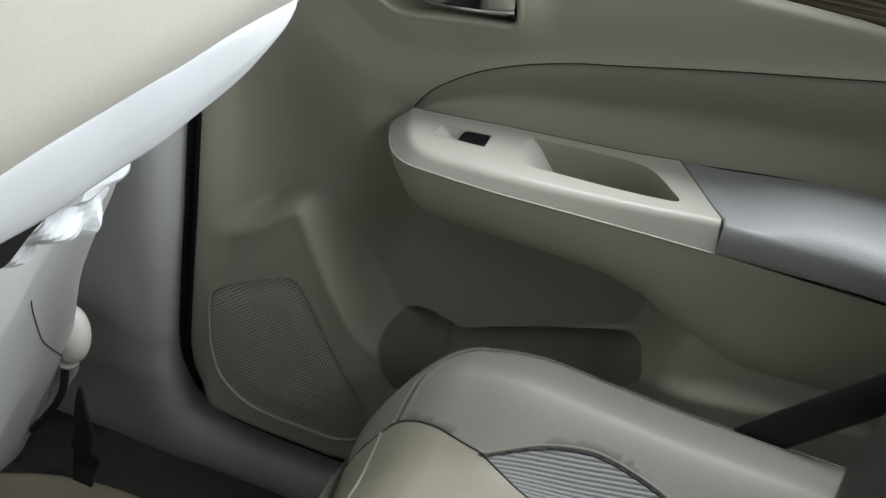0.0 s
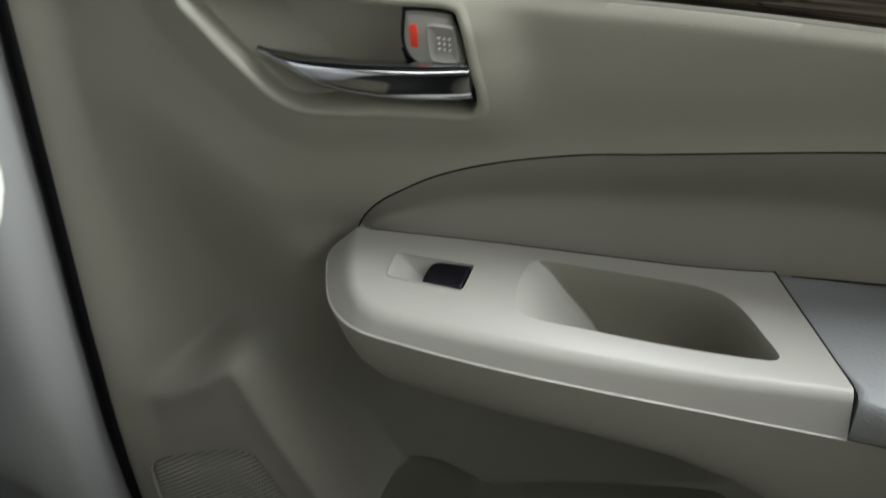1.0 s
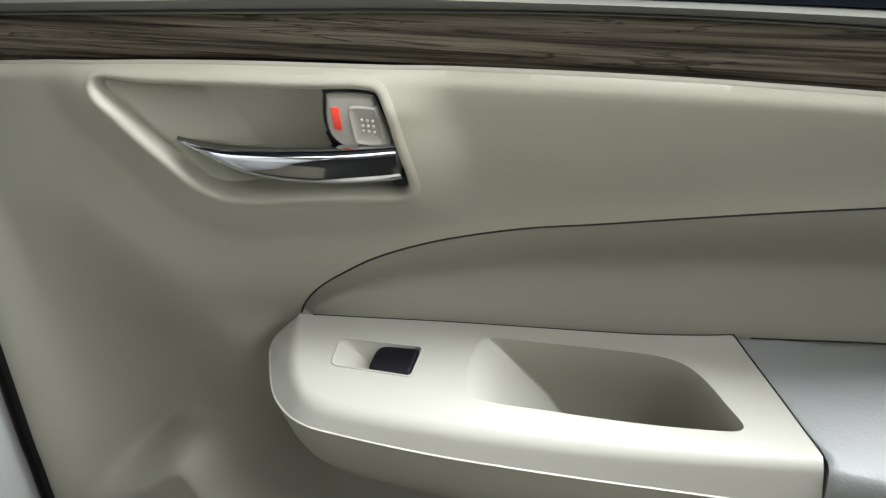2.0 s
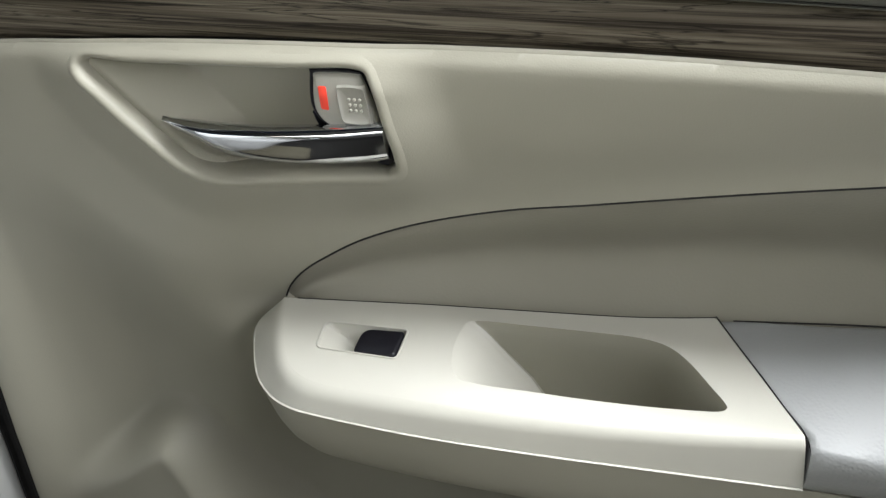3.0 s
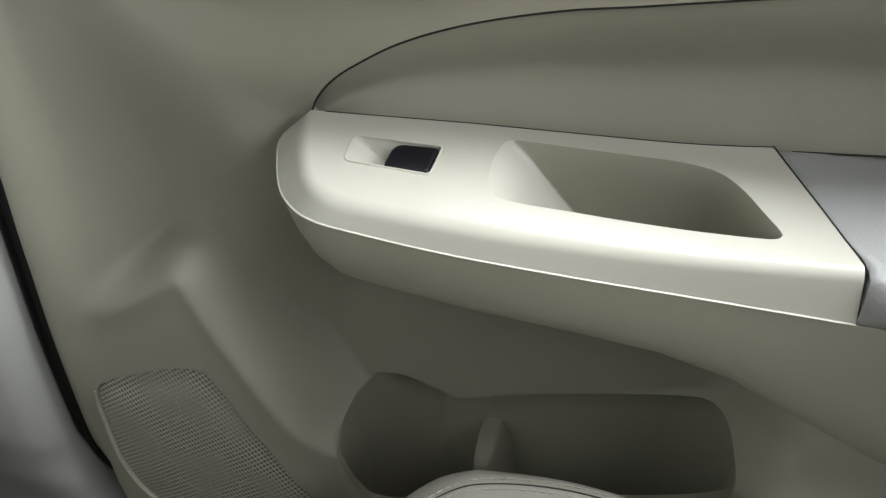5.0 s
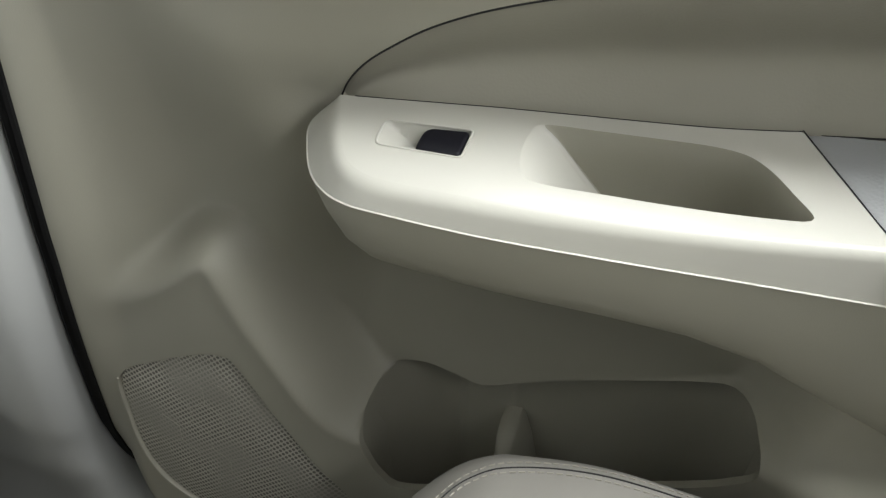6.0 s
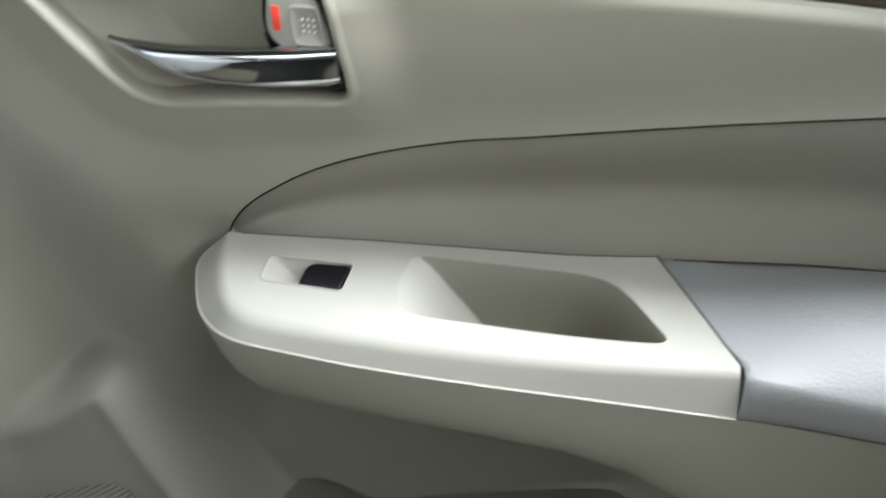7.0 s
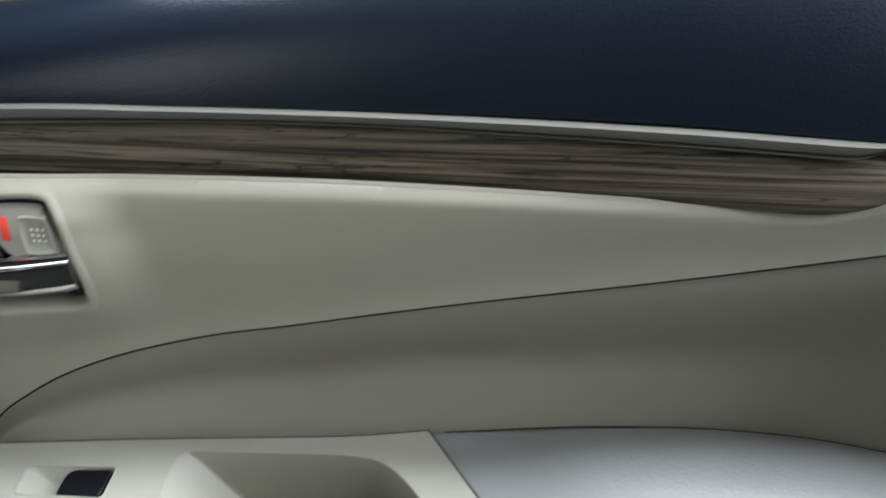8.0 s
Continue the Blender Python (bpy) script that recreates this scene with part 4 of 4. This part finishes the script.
for off, nm in ((-0.0045, "stitching"), (0.0045, "stitching")):
    q = clip_in(over + side * off)
    q3 = cushion_top(q[:, 0], q[:, 1])
    seg = np.concatenate([[0], np.cumsum(np.linalg.norm(np.diff(q3, axis=0), axis=1))])
    bm = bmesh.new()
    for k in np.arange(0.002, seg[-1] - 0.004, 0.0052):
        a = np.array([np.interp(k, seg, q3[:, i]) for i in range(3)])
        b = np.array([np.interp(k + 0.0036, seg, q3[:, i]) for i in range(3)])
        d = Vector(b - a)
        m = Matrix.Translation(Vector((a + b) / 2) + Vector((0, 0, 0.0004))) @ d.to_track_quat("Z", "Y").to_matrix().to_4x4()
        bmesh.ops.create_cone(bm, cap_ends=True, segments=6, radius1=0.0005, radius2=0.0005, depth=d.length, matrix=m)
    part(nm, bm, THREAD, rear_seat, "pale stitching")
# cushion side down to the floor
ring = CUSHION
base = cushion_top(ring[:, 0], ring[:, 1])
rows = [base, base * [1, 1, 0] + np.array([0, 0, 0.33]), base * [1, 1, 0] + np.array([0.0, 0, 0.22]), base * [1, 1, 0] + np.array([0, 0, 0.105])]
c = ring.mean(0)
rows[2][:, :2] += (c - rows[2][:, :2]) * 0.012
rows[3][:, :2] += (c - rows[3][:, :2]) * 0.05
loft("cushion_side", SEAT_GREY, rows, rear_seat, "grey-beige cushion side", True)

# seat back with its side wing
rows = []
for z, dx in ((0.38, 0.0), (0.42, -0.012), (0.48, -0.014), (0.56, 0.0), (0.66, 0.03), (0.74, 0.065), (0.80, 0.095), (0.83, 0.13)):
    ringp = spline([(0.365 + dx, -0.115), (0.368 + dx, -0.085), (0.385 + dx, -0.062), (0.415 + dx, -0.055), (0.56 + dx, -0.055), (0.60 + dx, -0.09), (0.60 + dx, -1.25), (0.42 + dx, -1.30), (0.39 + dx, -1.2), (0.41 + dx, -0.6), (0.40 + dx, -0.24)], 6, True)
    rows.append(np.stack([ringp[:, 0], ringp[:, 1], np.full(len(ringp), z)], -1))
loft("backrest", SEAT_SHADED, rows, rear_seat, "grey-beige backrest with a rounded side wing", True, True)
# belt
a, b = np.array([0.270, -0.022, 0.405]), np.array([0.42, -0.040, 0.568])
d = (b - a) / np.linalg.norm(b - a)
w = np.cross(d, (0, 1, 0))
rows = []
for t in np.linspace(0, 1, 24):
    p = a + (b - a) * t + np.array([0, -0.004 * math.sin(t * math.pi), 0.006 * math.sin(t * 3)])
    rows.append([p + w * o + np.array([0, dy, 0]) for o, dy in ((-0.017, 0), (-0.017, -0.0016), (-0.014, -0.0028), (0.014, -0.0028), (0.017, -0.0016), (0.017, 0))])
belt = loft("seat_belt", RUBBER, rows, None, "", True, True)
tagged(belt, "black woven seat belt beside the rear seat", "seat belt")

# ---- front seat: its back leans towards the rear ----
LEAN = radians(25)
P0 = np.array([-0.051, -0.255, 0.752])
DOWN, ACROSS, OUT = np.array([-math.sin(LEAN), 0, -math.cos(LEAN)]), np.array([0, -1, 0]), np.array([math.cos(LEAN), 0, -math.sin(LEAN)])


def on_back(a, b, h):
    a, b, h = np.broadcast_arrays(np.asarray(a, float), np.asarray(b, float), np.asarray(h, float))
    return P0 + a[..., None] * DOWN + b[..., None] * ACROSS + h[..., None] * OUT


front_seat = tagged(new("front_seat"), "front seat from behind, beige cover with torn white protective film", "car seat")
UPPER = spline([(0.022, -0.030), (0.008, -0.046), (-0.012, -0.049), (-0.035, -0.038), (-0.065, -0.019), (-0.11, 0.02), (-0.16, 0.07), (-0.19, 0.15), (-0.20, 0.27), (-0.19, 0.40), (-0.10, 0.47), (0.03, 0.49), (0.13, 0.44), (0.135, 0.40), (0.116, 0.30), (0.086, 0.20), (0.074, 0.165), (0.054, 0.09), (0.040, 0.05), (0.028, 0.0)], 8, True)


def upper_shape(a, b):
    d = np.maximum(0, -signed(UPPER, np.stack([a, b], -1)))
    k = np.clip(1 - d / 0.085, 0, 1)
    return on_back(a, b, -0.030 + 0.042 * np.sqrt(np.maximum(0, 1 - k ** 2)))


sheet("backrest", COVER_LIT, upper_shape, ((-0.21, 0.15), (-0.07, 0.50)), UPPER, (), 0.005, tuple(-0.10 * OUT), front_seat, "beige upper backrest cover")
FILM_LOW = [(0.0, -0.007), (0.018, -0.004), (0.038, 0.010), (0.053, 0.025), (0.069, 0.049), (0.083, 0.074), (0.093, 0.101), (0.101, 0.128), (0.109, 0.158), (0.117, 0.20), (0.15, 0.30), (0.18, 0.40)]
FILM_TOP = [(0.12, 0.42), (0.075, 0.30), (0.045, 0.20), (0.033, 0.165), (0.021, 0.13), (0.012, 0.09), (0.004, 0.050), (-0.001, 0.020), (-0.003, -0.001)]
film_low = spline(FILM_LOW, 8)
FILMLINE = np.vstack([film_low, spline(FILM_TOP, 8)])


def film_shape(a, b):
    """A stretched sheet whose lower hem is folded back along a crease."""
    P = np.stack([a, b], -1)
    d = np.maximum(0, -signed(FILMLINE, P))
    hem = near(film_low, P, False)[0]
    width = 0.010 + 0.012 * step(0.0, 0.14, b)
    past = np.maximum(0, 1 - hem / width)
    wrinkle = np.array([noise.noise(Vector((p * 14 + q * 22, q * 8, 1.7))) for p, q in zip(a, b)])
    return on_back(a, b, 0.004 + 0.004 * np.sqrt(np.clip(d / 0.03, 0, 1)) - 0.45 * width * past ** 1.3 + 0.0007 * wrinkle)


sheet("protective_film", FILM, film_shape, ((-0.015, 0.18), (-0.015, 0.43)), FILMLINE, (), 0.0025, tuple(-0.004 * OUT), front_seat, "glossy white protective film")
CRUMPLE = spline([(0.098, 0.066), (0.1204, 0.0661), (0.1398, 0.0725), (0.153, 0.080), (0.1541, 0.102), (0.161, 0.120), (0.160, 0.1345), (0.163, 0.161), (0.170, 0.20), (0.152, 0.20), (0.149, 0.145), (0.145, 0.136), (0.127, 0.128), (0.114, 0.115), (0.102, 0.10), (0.094, 0.082)], 6, True)


def crumple_shape(a, b):
    """Loose film in sharp folds."""
    w = np.array([0.9 * noise.noise(Vector((p * 30, q * 18, 4.1))) + 1.2 * abs(noise.noise(Vector((p * 44 + q * 22, q * 20 - p * 14, 2.2)))) for p, q in zip(a, b)])
    return on_back(a, b, -0.017 + 0.016 * w)


crumple = sheet("crumpled_film", FILM, crumple_shape, ((0.09, 0.175), (0.06, 0.21)), CRUMPLE, (), 0.0042, tuple(-0.0012 * OUT), front_seat, "crumpled clear film edge")
crumple.data.polygons.foreach_set("use_smooth", [False] * len(crumple.data.polygons))
# black sheet that stands in for the shadow between the film and its crumpled edge
SLOT = spline([(0.104, 0.110), (0.108, 0.135), (0.112, 0.165), (0.120, 0.21), (0.150, 0.21), (0.147, 0.17), (0.1435, 0.152), (0.142, 0.143), (0.124, 0.134), (0.113, 0.122)], 6, True)
sheet("pocket_shade", RUBBER, lambda a, b: on_back(a, b, -0.009 + 0 * a), ((0.09, 0.16), (0.10, 0.22)), SLOT, (), 0.003, tuple(-0.01 * OUT), front_seat, "black sheet for the shade in the seat back pocket")
LOWER = spline([(0.02, 0.02), (0.12, -0.055), (0.255, -0.124), (0.33, -0.138), (0.398, -0.150), (0.486, -0.185), (0.537, -0.205), (0.622, -0.217), (0.718, -0.226), (0.78, -0.20), (0.80, 0.0), (0.79, 0.36), (0.4, 0.42), (0.05, 0.40), (0.0, 0.25)], 8, True)


def lower_shape(a, b):
    d = np.maximum(0, -signed(LOWER, np.stack([a, b], -1)))
    k = np.clip(1 - d / 0.03, 0, 1)
    return on_back(a, b, -0.108 + 0.014 * np.sqrt(np.maximum(0, 1 - k ** 2)) + 0.060 * step(0.04, 0.24, d))


sheet("back_panel", SEAT_BACK, lower_shape, ((-0.01, 0.82), (-0.24, 0.44)), LOWER, (), 0.006, tuple(-0.06 * OUT), front_seat, "grey vinyl lower back panel")
fold = spline([(0.36, -0.045), (0.42, -0.085), (0.48, -0.125), (0.54, -0.178), (0.565, -0.198)], 8)
tube("back_seam", RUBBER, lower_shape(fold[:, 0], fold[:, 1]) + 0.0001 * OUT, 0.0006, front_seat)
# recliner cover and the lower side shield
rows = []
for v in np.linspace(-math.pi / 2, math.pi / 2, 15):
    rows.append([(-0.3655 + 0.021 * math.cos(v) * math.cos(k), -0.060 + 0.017 * math.cos(v) * math.sin(k), 0.318 + 0.034 * math.sin(v)) for k in np.linspace(0, 2 * math.pi, 28, endpoint=False)])
loft("recliner_cover", COVER_LIT, rows, front_seat, "rounded beige recliner cover", True, True)
SHIELD = [(-0.372, -0.058, 0.285), (-0.384, -0.046, 0.262), (-0.400, -0.040, 0.235), (-0.424, -0.036, 0.195), (-0.440, -0.038, 0.165), (-0.465, -0.055, 0.140), (-0.50, -0.09, 0.13)]
tube("side_shield", SEAT_BACK, spline(SHIELD, 8), 0.012, front_seat, "grey side shield lip", 12)
GAP = [(-0.371, -0.064, 0.276), (-0.374, -0.064, 0.251), (-0.386, -0.062, 0.223), (-0.405, -0.060, 0.194), (-0.422, -0.058, 0.170)]
tube("shield_gap", RUBBER, spline(GAP, 8), 0.0042, front_seat, "dark gap above the side shield")
block("seat_base", SEAT_BACK, (-0.95, -0.62, 0.22), (-0.40, -0.10, 0.36), 0.03, front_seat)
block("seat_rail", BLACK, (-0.90, -0.16, 0.10), (-0.47, -0.11, 0.23), 0.008, front_seat)
# buckle strap hanging beside the seat base
rows = [[(x + dx, y + dy, z) for dx, dy in ((-w, 0), (-w, -0.004), (w, -0.004), (w, 0))] for x, y, z, w in ((-0.3625, -0.050, 0.248, 0.0012), (-0.361, -0.052, 0.232, 0.005), (-0.358, -0.053, 0.212, 0.009), (-0.357, -0.050, 0.190, 0.012), (-0.356, -0.056, 0.172, 0.013), (-0.354, -0.050, 0.160, 0.017), (-0.353, -0.058, 0.140, 0.013), (-0.352, -0.060, 0.112, 0.010))]
tagged(loft("strap", RUBBER, rows, None, "", True, True), "black fabric strap on the carpet", "strap")
